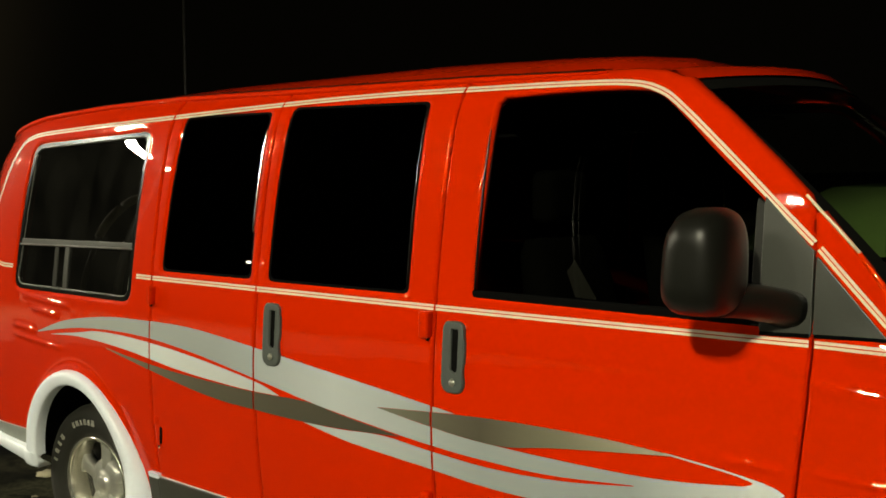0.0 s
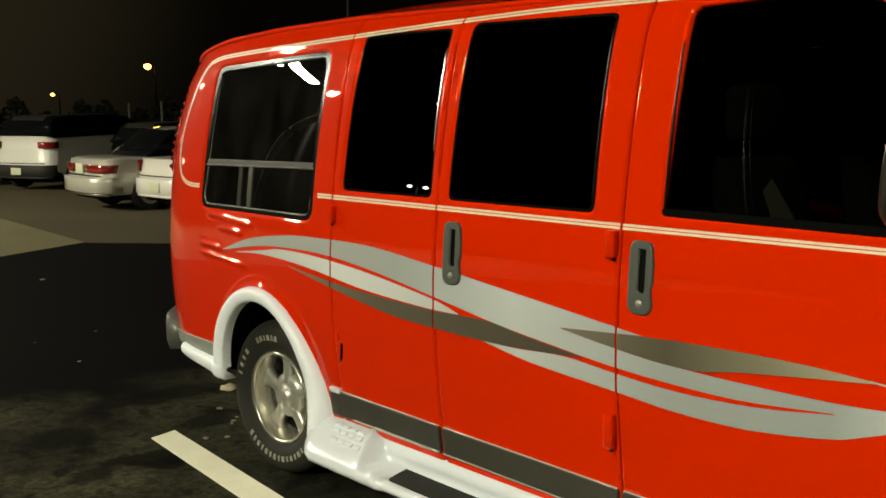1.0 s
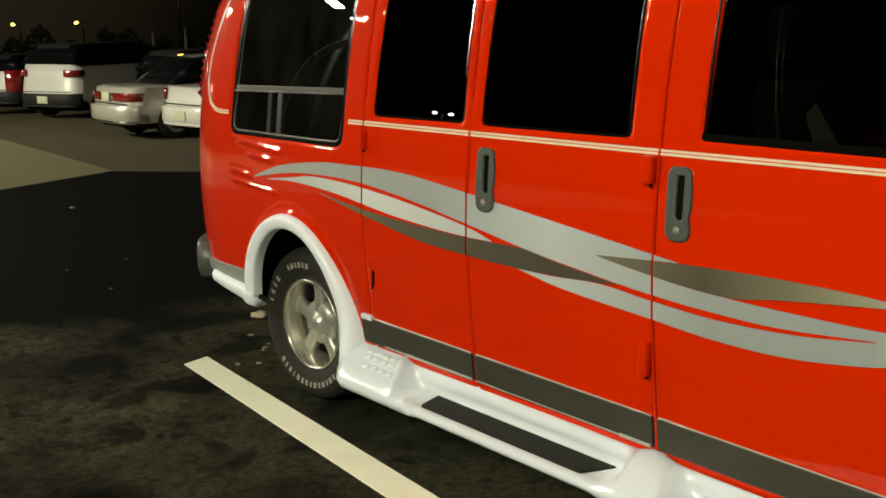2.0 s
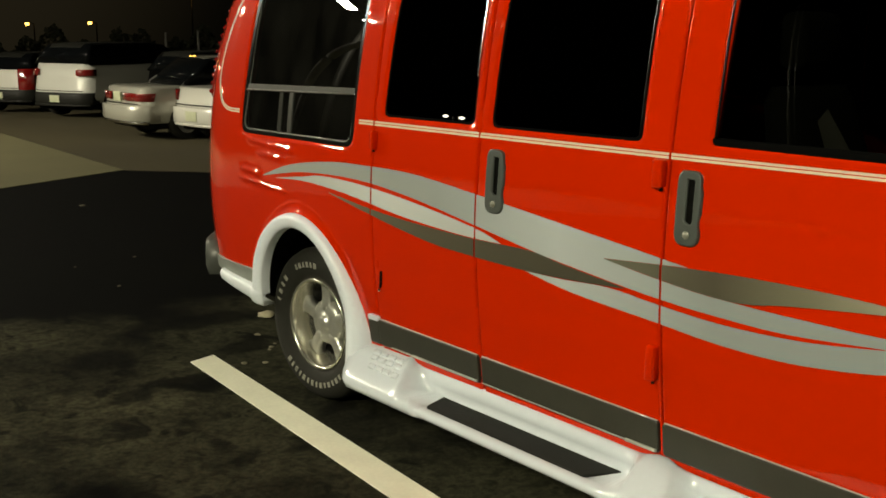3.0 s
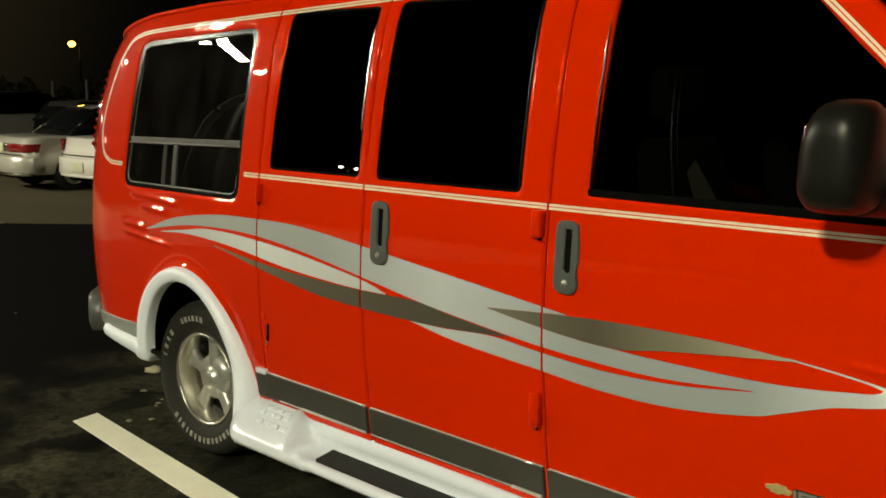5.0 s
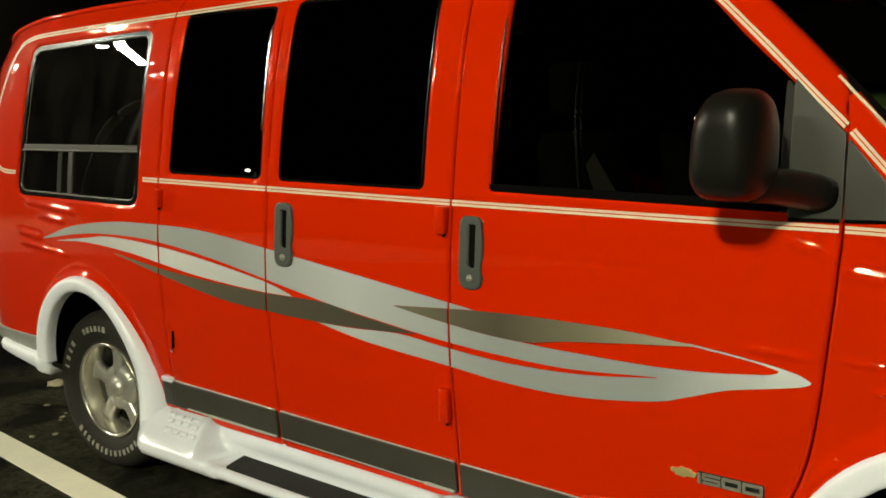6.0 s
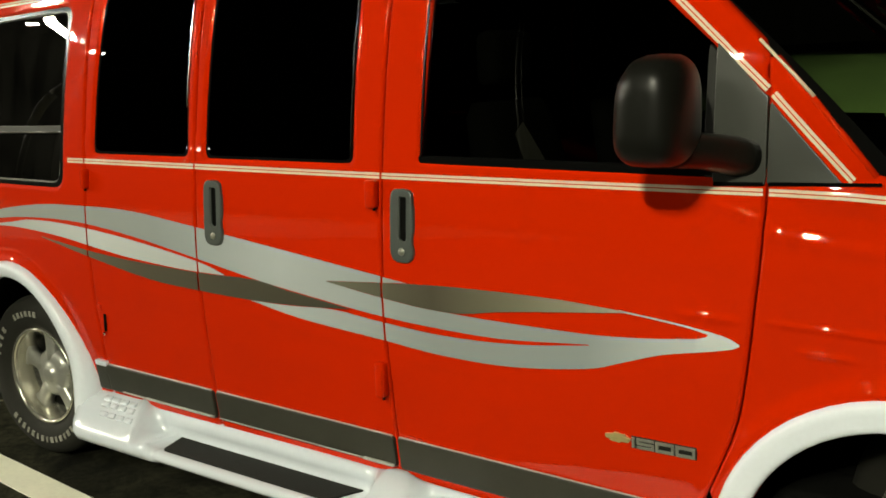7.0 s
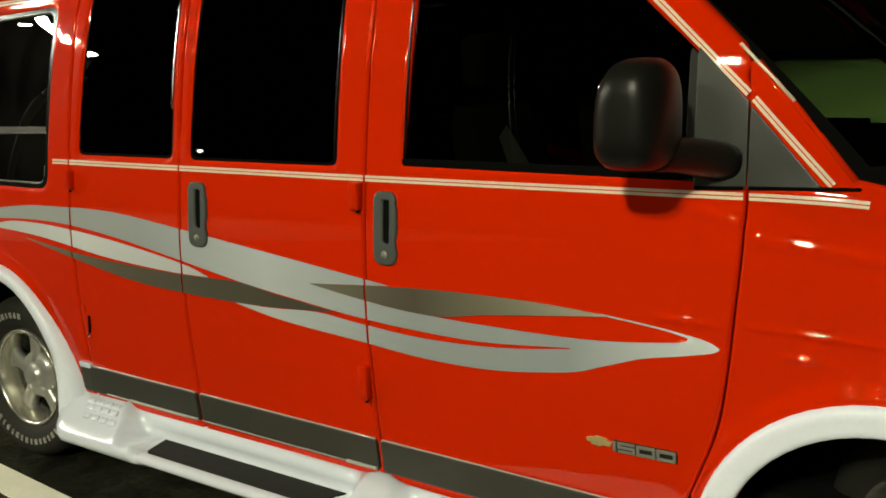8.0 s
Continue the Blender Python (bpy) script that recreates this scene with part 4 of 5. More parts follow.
wedge = spline([(1.695, 0.936), (2.008, 0.956), (2.231, 0.963), (2.51, 0.961), (2.72, 0.948)], 4) + spline([(2.715, 0.944), (2.51, 0.924), (2.327, 0.904), (2.19, 0.884), (2.027, 0.891), (1.809, 0.918), (1.70, 0.934)], 4)
panel("swoosh_graphic", wedge, WEDGE_BAND, van, off=-0.0050, depth=0, cuts=CUTS, label="olive painted wedge fading to pale grey")

belt_line = [(0.425, 1.283), (0.9, 1.281), (1.4, 1.279), (1.9, 1.277), (2.5, 1.277), (3.069, 1.278)]
fender_line = [(3.083, 1.278), (3.25, 1.277), (3.36, 1.272)]
top_line = spline([(-0.455, 1.277), (-0.555, 1.283), (-0.630, 1.325), (-0.668, 1.42), (-0.640, 1.56), (-0.585, 1.69), (-0.515, 1.80), (-0.43, 1.845), (-0.226, 1.868), (0.511, 1.908), (1.051, 1.935), (1.522, 1.953), (1.919, 1.957), (2.267, 1.958), (2.491, 1.952), (2.60, 1.925), (2.68, 1.873), (2.831, 1.742), (2.989, 1.596), (3.067, 1.524)], 5)
lean_line = [(3.081, 1.512), (3.170, 1.420), (3.276, 1.312)]
panel("sail_seal", [(2.945, 1.2905), (3.068, 1.2945), (3.068, 1.3010), (2.945, 1.2970)], SEAL, FRONT_DOOR, off=-0.0045, lip=0.0015, depth=0.004)
panel("sail_seal", [(3.082, 1.2950), (3.338, 1.3035), (3.338, 1.3085), (3.082, 1.3015)], SEAL, FENDER, off=-0.0045, lip=0.0015, depth=0.004)
for line in (belt_line, fender_line, top_line, lean_line):
    for shift in (-0.0052, 0.0052):
        p = np.array(spline(line, 3) if line is not top_line else line)
        way = np.gradient(p, axis=0)
        way /= np.linalg.norm(way, axis=1)[:, None]
        q = p + np.stack([-way[:, 1], way[:, 0]], 1) * shift
        panel("pinstripe", ribbon(q, 0.0038), CREAM, van, off=-0.0015, depth=0, cuts=CUTS, label="cream double pinstripe")


# ---- handles, hinges, emblem ----
def door_handle(x, z, owner):
    bezel = rounded([(x - 0.035, z - 0.105), (x + 0.035, z - 0.105), (x + 0.035, z + 0.105), (x - 0.035, z + 0.105)], 0.028)
    slot = rounded([(x - 0.014, z - 0.040), (x + 0.008, z - 0.055), (x + 0.022, z - 0.045), (x + 0.022, z + 0.088), (x - 0.014, z + 0.088)], 0.010)
    ob = panel("door_handle", bezel, HANDLE_GREY, owner, [slot], off=-0.012, lip=0.009, hole_lip=0.004, depth=0.02, label="grey plastic recessed door handle", step=0.02)
    # black sheet paints the shade inside the handle's slot
    panel("recess", rounded([(x - 0.03, z - 0.07), (x + 0.03, z - 0.07), (x + 0.03, z + 0.1), (x - 0.03, z + 0.1)], 0.01), VOID, ob, off=-0.0045, lip=0.002, depth=0.003)
    panel("pull_bar", rounded([(x - 0.017, z - 0.048), (x - 0.010, z - 0.048), (x - 0.010, z + 0.085), (x - 0.017, z + 0.085)], 0.005, 3), HANDLE_GREY, ob, off=-0.010, lip=0.003, depth=0.004)
    p = skin_at(x + 0.002, z - 0.079, -0.013)
    bm = bmesh.new()
    bmesh.ops.create_cone(bm, cap_ends=True, segments=20, radius1=0.013, radius2=0.010, depth=0.006, matrix=Matrix.Translation(p) @ pose(0, 0, 0, 90))
    part("key_lock", bm, DIGIT, ob, "round key lock")


door_handle(1.204, 1.128, FORE_DOOR)
door_handle(1.997, 1.133, FRONT_DOOR)


def hinge(x0, x1, z0, z1, owner):
    y = side_y((z0 + z1) / 2)
    ob = part("hinge", box_bm(x0 - 0.002, x1 + 0.003, y - 0.028, y + 0.01, z0, z1 + 0.004, 0.008), RED, owner, "red exposed door hinge")
    part("hinge_pin", tube_bm([(x1 - 0.004, y - 0.016, z0 - 0.007), (x1 - 0.004, y - 0.016, z0 + 0.008)], 0.005, 8), VOID, ob)


hinge(1.871, 1.903, 1.180, 1.262, FORE_DOOR)
hinge(1.874, 1.904, 0.580, 0.690, FORE_DOOR)
hinge(0.530, 0.546, 1.180, 1.250, AFT_DOOR)
slot = part("hinge", tube_bm([skin_at(0.570, 0.700, -0.002), skin_at(0.566, 0.665, -0.003), skin_at(0.560, 0.632, -0.004)], [0.005, 0.006, 0.005], 8), VOID, AFT_DOOR, "thin dark hinge slot")
part("hinge_pin", tube_bm([skin_at(0.5595, 0.628, -0.010), skin_at(0.559, 0.616, -0.010)], [0.006, 0.005], 8), CHROME, slot)
panel("hinge_cover", rounded([(0.534, 0.712), (0.550, 0.712), (0.550, 0.736), (0.534, 0.736)], 0.006, 3), RED, AFT_DOOR, off=-0.005, lip=0.004)

panel("emblem", [(2.650, 0.5906), (2.672, 0.5944), (2.676, 0.5987), (2.708, 0.5944), (2.706, 0.5894), (2.722, 0.5869), (2.716, 0.5770), (2.694, 0.5782), (2.690, 0.5733), (2.662, 0.5770), (2.664, 0.5820), (2.652, 0.5832)], GOLD, FRONT_DOOR, off=-0.008, lip=0.002, depth=0.006, label="small gold cross-shaped emblem")


def figure(char, x0, x1, owner):
    """A raised block figure on the van's side, drawn in square strokes."""
    z0 = 0.5655 - 0.012 * (x0 - 2.73)
    z1, w = z0 + 0.0285, 0.0062
    if char == "1":
        panel("digit", [(x0, z0), (x1, z0), (x1, z1), (x0, z1)], DIGIT, owner, off=-0.0085, lip=0.0012, depth=0.004, label="chrome raised figure")
    elif char == "0":
        panel("digit", [(x0, z0), (x1, z0), (x1, z1), (x0, z1)], DIGIT, owner, [[(x0 + w, z0 + w), (x1 - w, z0 + w), (x1 - w, z1 - w), (x0 + w, z1 - w)]], off=-0.0085, lip=0.0012, hole_lip=0.0012, depth=0.004, label="chrome raised figure")
    else:
        m0, m1, v = (z0 + z1) / 2 - 0.0025, (z0 + z1) / 2 + 0.0025, 0.0052
        panel("digit", [(x0, z0), (x1, z0), (x1, m1), (x0 + w, m1), (x0 + w, z1 - v), (x1, z1 - v), (x1, z1), (x0, z1), (x0, m0), (x1 - w, m0), (x1 - w, z0 + v), (x0, z0 + v)], DIGIT, owner, off=-0.0085, lip=0.0010, depth=0.004, label="chrome raised figure")


plate = panel("model_plate", [(2.7265, 0.5645), (2.908, 0.5622), (2.908, 0.5935), (2.7265, 0.5958)], BLACK_PLASTIC, FRONT_DOOR, off=-0.003, lip=0.002, depth=0.004, label="black model plate with chrome figures", step=0.02)
for char, x0, x1 in (("1", 2.7285, 2.7355), ("5", 2.7415, 2.7905), ("0", 2.7965, 2.8470), ("0", 2.8530, 2.9055)):
    figure(char, x0, x1, plate)


# ---- mirror ----
def mirror(owner):
    rings = []
    cx, cy, cz = 2.890, -0.215, 1.488
    for k, (dy, w, h, dz) in enumerate(((-0.115, 0.02, 0.10, 0.0), (-0.110, 0.045, 0.165, 0), (-0.090, 0.062, 0.215, 0), (-0.050, 0.072, 0.248, 0), (0.0, 0.076, 0.258, 0), (0.05, 0.074, 0.256, 0), (0.085, 0.066, 0.240, 0), (0.105, 0.046, 0.20, 0), (0.110, 0.02, 0.12, 0))):
        ring = []
        for a in np.linspace(0, math.tau, 28, endpoint=False):
            c, s = math.cos(a), math.sin(a)
            e = 0.66 if s > 0 else 0.58
            x = cx + w * 1.12 * math.copysign(abs(c) ** e, c) * (1 - 0.10 * s) + 0.006 * s
            z = cz + dz + h / 2 * math.copysign(abs(s) ** e, s) * (1 if s > 0 else 1.02)
            ring.append((x, cy + dy, z))
        rings.append(ring)
    head = part("side_mirror", loft_bm(rings), MIRROR_PLASTIC, owner, "black plastic door mirror")
    arm = []
    for t in np.linspace(0, 1, 9):
        x, y, z = 2.885 + 0.122 * t, -0.21 + 0.225 * t, 1.392 + 0.010 * math.sin(math.pi * t) - 0.034 * t
        rx, rz = 0.066 - 0.008 * t, 0.040 + 0.008 * t
        arm.append([(x + rx * math.copysign(abs(math.cos(a)) ** 0.8, math.cos(a)), y, z + rz * math.copysign(abs(math.sin(a)) ** 0.8, math.sin(a))) for a in np.linspace(0, math.tau, 20, endpoint=False)])
    part("mirror_arm", loft_bm(arm), MIRROR_PLASTIC, head)
    part("mirror_glass", box_bm(cx - 0.0815, cx - 0.065, cy - 0.045, cy + 0.05, cz - 0.085, cz + 0.07, 0.003), CHROME, head, "mirror glass")


mirror(FRONT_DOOR)


# ---- cabin ----
def seat(y):
    rings = []
    for z, x, d, w in ((0.93, 2.16, 0.07, 0.24), (1.05, 2.13, 0.085, 0.25), (1.25, 2.09, 0.08, 0.245), (1.42, 2.05, 0.07, 0.22), (1.47, 2.04, 0.05, 0.19)):
        rings.append([(x + d * math.copysign(abs(math.cos(a)) ** 0.6, math.cos(a)), y + w * math.copysign(abs(math.sin(a)) ** 0.6, math.sin(a)), z) for a in np.linspace(0, math.tau, 20, endpoint=False)])
    back = part("cabin_seat", loft_bm(rings), CLOTH, van, "grey cloth front seat")
    part("cushion", box_bm(2.10, 2.62, y - 0.25, y + 0.25, 0.80, 0.95, 0.05, 3), CLOTH, back)
    part("seat_base", box_bm(2.2, 2.55, y - 0.2, y + 0.2, 0.46, 0.81, 0.02), VOID, back)
    part("headrest", box_bm(1.99, 2.08, y - 0.13, y + 0.13, 1.52, 1.70, 0.035, 3), CLOTH, back)


seat(0.55)
seat(1.45)
part("belt_guide", loft_bm([[(2.20, 0.32, 1.38), (2.24, 0.30, 1.42)], [(2.23, 0.32, 1.30), (2.32, 0.30, 1.30)]], closed=False), BELT, van, "grey seat belt fold")
part("dashboard", loft_bm([[(x, y, z) for x, z in ((3.02, 0.85), (2.96, 1.02), (2.98, 1.20), (3.06, 1.25), (3.30, 1.27), (3.50, 1.24), (3.50, 0.85))] for y in (0.12, 0.5, 1.0, 1.5, 1.88)], closed=True), DASH, van)
ring = [(2.86 + 0.05 * math.sin(a), 1.45 + 0.19 * math.cos(a), 1.12 + 0.185 * math.sin(a)) for a in np.linspace(0, math.tau, 33)]
part("steering_wheel", tube_bm(ring, 0.014, 8), BLACK_PLASTIC, van)


# ---- wheels ----
def wheel(x, y, z, flip, turn=0.0, steer=0.0, letters=True):
    hub = thing("wheel", "", "")
    for key in list(hub.keys()):
        del hub[key]
    hub.parent = van
    hub.matrix_basis = pose(x, y, z, 0, 0, (180 if flip else 0) + steer) @ pose(0, 0, 0, 0, turn, 0)
    tyre = [(0.205, 0.02), (0.212, 0.002), (0.235, -0.012), (0.28, -0.022), (0.315, -0.016), (0.338, 0.004), (0.347, 0.03)]
    tyre += [(0.347, 0.05), (0.340, 0.052), (0.340, 0.06), (0.348, 0.062), (0.349, 0.09), (0.341, 0.092), (0.341, 0.10), (0.349, 0.102), (0.349, 0.14), (0.341, 0.142), (0.341, 0.15), (0.347, 0.152)]
    tyre += [(0.345, 0.18), (0.33, 0.21), (0.28, 0.225), (0.21, 0.2)]
    part("tyre", lathe_bm(tyre, 56), RUBBER, hub, "black road tyre with raised white letters")
    part("rim", lathe_bm([(0.210, 0.018), (0.209, -0.002), (0.203, -0.006), (0.194, 0.000), (0.191, 0.010), (0.187, 0.030), (0.182, 0.052), (0.176, 0.070), (0.172, 0.095), (0.168, 0.13), (0.12, 0.134)], 56), POLISHED, hub, "polished alloy rim")
    part("brake_drum", lathe_bm([(0.0, 0.105), (0.12, 0.105), (0.135, 0.12), (0.135, 0.18)], 32), BRAKE, hub)
    # black disc added so the gaps between spokes look deep in shade
    part("shade_disc", lathe_bm([(0.0, 0.100), (0.13, 0.100), (0.172, 0.104)], 32), VOID, hub)
    part("hub_cap", lathe_bm([(0.0, 0.022), (0.024, 0.023), (0.032, 0.027), (0.035, 0.037), (0.060, 0.039), (0.085, 0.044), (0.098, 0.052), (0.104, 0.066), (0.105, 0.09)], 40), ALLOY, hub, "silver painted wheel centre")
    for k in range(5):
        a = k * math.tau / 5 + math.pi / 2
        rings = []
        for r, w, d0, d1 in ((0.06, 0.034, 0.042, 0.09), (0.09, 0.031, 0.045, 0.09), (0.115, 0.029, 0.046, 0.09), (0.145, 0.030, 0.046, 0.09), (0.163, 0.036, 0.047, 0.092), (0.180, 0.052, 0.050, 0.095)):
            ring = []
            for lat, dep in ((-w, d1), (-w, d0 + 0.012), (-w * 0.90, d0 + 0.004), (-w * 0.62, d0), (-w * 0.2, d0 - 0.003), (w * 0.2, d0 - 0.003), (w * 0.62, d0), (w * 0.90, d0 + 0.004), (w, d0 + 0.012), (w, d1)):
                ring.append((r * math.cos(a) - lat * math.sin(a), dep, r * math.sin(a) + lat * math.cos(a)))
            rings.append(ring)
        part("spoke", loft_bm(rings), ALLOY, hub)
    # raised letters stand as plain bars on the sidewall
    for a0, count, gap in ((1.50, 6, 0.105), (2.42, 4, 0.15), (3.95, 14, 0.118)) if letters else ():
        for k in range(count):
            a = a0 + k * gap
            bm = bmesh.new()
            w = (0.0085, 0.0055, 0.0075, 0.0045)[k % 4]
            ring = [[(r * math.cos(a) - lat * math.sin(a), -dep, r * math.sin(a) + lat * math.cos(a)) for r, lat in ((0.262, -w), (0.262, w), (0.286, w * 1.1), (0.286, -w * 1.1))] for dep in (0.018, 0.0238)]
            rows = [[bm.verts.new(p) for p in q] for q in ring]
            skin(bm, rows, True)
            bm.faces.new(rows[1])
            bmesh.ops.recalc_face_normals(bm, faces=bm.faces[:])
            part("letter_bar", bm, LETTER_WHITE, hub, smooth=False)
    return hub


wheel(0.0, 0.085, 0.345, False)
wheel(3.45, 0.17, 0.345, False, 60, -44, False)
wheel(0.0, WIDE - 0.085, 0.345, True)
wheel(3.43, WIDE - 0.16, 0.345, True, 0, -32)


# ---- parked cars ----
def car(name, label, at, rz, length, width, height, kind, paint, lamp="wide", group=""):
    """Origin at the tail's middle on the ground; the car points along its own +y."""
    ob = thing(name, label, "car", at, rz, group)
    w = width / 2
    belt = height * (0.73 if kind == "suv" else 0.62)
    if kind == "sedan":
        low = [(0.0, 0.30), (-0.03, 0.50), (0.0, 0.66), (0.05, 0.90), (0.12, belt + 0.05), (1.0, belt + 0.06), (3.2, belt), (length - 0.5, belt - 0.12), (length - 0.05, belt - 0.3), (length, 0.5), (length - 0.03, 0.3)]
        cab = [(0.75, belt + 0.04), (1.35, height - 0.04), (1.7, height), (2.5, height), (2.9, height - 0.05), (3.75, belt)]
    else:
        low = [(0.0, 0.36), (-0.04, 0.55), (0.0, 0.72), (0.03, 0.95), (0.06, belt), (2.5, belt), (length - 1.2, belt - 0.04), (length - 0.1, belt - 0.2), (length, 0.6), (length - 0.03, 0.36)]
        cab = [(0.06, belt), (0.26, height - 0.12), (0.36, height - 0.02), (0.9, height), (2.4, height), (2.9, height - 0.06), (3.6, belt)]
    def bow(u):
        """How far the tail and nose curve away towards the sides."""
        return 0.13 * abs(u) ** 3 + 0.16 * max(0.0, (abs(u) - 0.8) / 0.2) ** 2

    rings = []
    for u in (-1.0, -0.985, -0.95, -0.9, -0.8, -0.6, -0.3, 0.0, 0.3, 0.6, 0.8, 0.9, 0.95, 0.985, 1.0):
        drop = 0.05 * max(0.0, (abs(u) - 0.9) / 0.1) ** 2
        rings.append([(w * u * (1 - 0.03 * (abs(z - 0.62) / 0.4) ** 2), y + bow(u) * (1 if y < length / 2 else -1) * min(1.0, abs(y - length / 2) / (length / 2 - 0.6)), z - (drop if z > 0.5 else -drop)) for y, z in low])
    part("body", loft_bm(rings), paint, ob)
    rings = []
    for u in (-1.0, -0.97, -0.85, -0.5, 0.0, 0.5, 0.85, 0.97, 1.0):
        rings.append([(w * u * (0.95 - 0.22 * max(0, (z - belt)) / (height - belt)), y + (0.10 * abs(u) ** 3 + (0.02 if abs(u) > 0.98 else 0)) * (1 if y < 2 else -1), z - (0.03 if abs(u) > 0.98 else 0)) for y, z in cab])
    part("cabin_glass", loft_bm(rings), CAR_GLASS, ob)
    top = [(y, z) for y, z in cab if z > height - 0.13]
    rings = [[(w * u * 0.745, y + 0.10 * abs(u) ** 3 * (1 if y < 2 else -1), z + 0.014 - 0.035 * abs(u) ** 4) for y, z in top] for u in (-1.0, -0.9, -0.6, 0, 0.6, 0.9, 1.0)]
    # suv roofs take black plastic, so their dim tops are in the colour
    part("roof", loft_bm(rings, closed=False), paint if kind == "sedan" else BLACK_PLASTIC, ob)
    for sx in (-1, 1):
        for y in (0.85, length - 0.85):
            r = 0.32 if kind == "sedan" else 0.36
            bm = lathe_bm([(r * 0.6, -0.02), (r * 0.65, -0.03), (r * 0.9, -0.03), (r, -0.01), (r, 0.17), (r * 0.6, 0.18)], 24)
            bmesh.ops.transform(bm, matrix=pose(sx * (w - 0.01), y, r, 0, 0, 90 if sx > 0 else -90), verts=bm.verts[:])
            tyre = part("tyre", bm, RUBBER, ob)
            bm = lathe_bm([(0.0, -0.01), (r * 0.3, -0.015), (r * 0.6, 0.0), (r * 0.62, -0.02)], 24)
            bmesh.ops.transform(bm, matrix=pose(sx * (w - 0.01), y, r, 0, 0, 90 if sx > 0 else -90), verts=bm.verts[:])
            part("rim", bm, ALLOY, tyre)

    def tail_strip(x0, x1, z0, z1, proud, thick=0.08):
        """A rounded bar across the tail that follows its curve."""
        ring = []
        for x in np.linspace(x0, x1, 9):
            y = bow(x / w) - proud
            ring.append([(x, y + thick, z0), (x, y + 0.012, z0), (x, y, z0 + 0.012), (x, y, z1 - 0.012), (x, y + 0.012, z1), (x, y + thick, z1)])
        return loft_bm(ring)

    z0, z1, x0 = {"wide": (0.68, 0.82, 0.30), "corner": (0.70, 0.88, 0.62), "tall": (0.45, 1.12, 0.56), "suv": (0.98, 1.13, 0.60)}[lamp]
    for sx in (-1, 1) if paint is not BLACK_CAR else ():
        a, b = sorted((sx * x0, sx * (w - 0.02)))
        part("tail_lamp", tail_strip(a, b, z0, z1, 0.03, 0.12), RED_LENS, ob, "red tail lamp lens")
    if lamp == "wide":
        part("reverse_panel", tail_strip(-0.30, 0.30, 0.68, 0.82, 0.02), CHROME, ob, "bright panel round the plate")
    part("bumper", tail_strip(-w + 0.01, w - 0.01, 0.34, 0.60, 0.10, 0.2), paint if kind == "sedan" else BLACK_PLASTIC, ob)
    part("bumper_strip", tail_strip(-w + 0.05, w - 0.05, 0.29, 0.345, 0.09), CHROME if lamp == "wide" else paint if kind == "sedan" else BLACK_PLASTIC, ob)
    zp = 0.75 if lamp == "wide" else 0.46
    if paint is not BLACK_CAR:
        part("number_plate", box_bm(-0.155, 0.155, -0.115 if zp < 0.7 else -0.035, -0.098 if zp < 0.7 else -0.018, zp - 0.08, zp + 0.08, 0.004), PLATE, ob, "pale number plate")
    part("trunk_seam", tail_strip(-w * 0.8, w * 0.8, 0.635, 0.642, 0.032 if kind == "sedan" else 0.03, 0.03), VOID, ob)
    part("under_shadow_pan", box_bm(-w + 0.1, w - 0.1, 0.2, length - 0.2, 0.2, 0.34, 0.02), VOID, ob)
    return ob


BLACK_CAR = shader("black_car_paint", (0.002, 0.002, 0.002), 0.6, spec=0.015, grain=0.05, scale=100)
CAR_GLASS = shader("car_window_glass", (0.003, 0.0035, 0.004), 0.1, spec=0.06)
PLATE = shader("plate_enamel", (0.5, 0.52, 0.36), 0.4, grain=0.2, scale=40)
SILVER = shader("silver_car_paint", (0.6, 0.6, 0.55), 0.3, metal=0.1, coat=1.0, grain=0.05, scale=100)
GOLDISH = shader("pewter_car_paint", (0.42, 0.41, 0.35), 0.32, metal=0.2, coat=1.0, grain=0.05, scale=100)
OFF_WHITE = shader("white_car_paint", (0.62, 0.61, 0.55), 0.3, coat=1.0, grain=0.03, scale=100)

car("parked_suv", "silver sport utility vehicle with dark rear bumper parked facing away", (-20.35, 7.47, fall(-20.35)), 20, 4.6, 1.86, 1.72, "suv", SILVER, "suv")
car("parked_sedan", "pewter four-door sedan with a full-width tail lamp band", (-13.85, 5.84, fall(-13.85)), -4, 5.0, 1.80, 1.42, "sedan", GOLDISH, "wide")
car("parked_sedan", "white compact sedan with a pale plate beside a larger sedan", (-11.78, 6.18, fall(-11.78)), 3, 4.4, 1.70, 1.40, "sedan", OFF_WHITE, "corner")
car("parked_wagon", "white wagon with tall red tail lamps", (-23.6, 7.35, fall(-23.6)), 30, 4.4, 1.80, 1.50, "suv", OFF_WHITE, "tall")
car("parked_hatchback", "black hatchback in the dark between two lighter cars", (-17.4, 8.6, fall(-17.4)), 8, 4.3, 1.74, 1.5, "suv", BLACK_CAR, "corner")

# ---- lamps and far things ----
POLE = shader("galvanised_pole", (0.22, 0.22, 0.2), 0.5, metal=0.5, grain=0.1, scale=20)
# dark so that unlit poles, and the bent post's foot, stay hidden
DIM_POLE = shader("dimmed_pole", (0.012, 0.011, 0.009), 0.6, grain=0.1, scale=20)
SODIUM = glow("sodium_lamp_glass", (1.0, 0.52, 0.10), 8.0)
LAMP_BRIGHT = glow("highlight_lamp_glass", (1.0, 0.86, 0.62), 160.0)
LAMP_WHITE = glow("lot_lamp_glass", (1.0, 0.92, 0.75), 40.0)


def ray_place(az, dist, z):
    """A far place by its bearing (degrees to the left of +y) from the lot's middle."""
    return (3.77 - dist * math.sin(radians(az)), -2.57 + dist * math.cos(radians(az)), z)


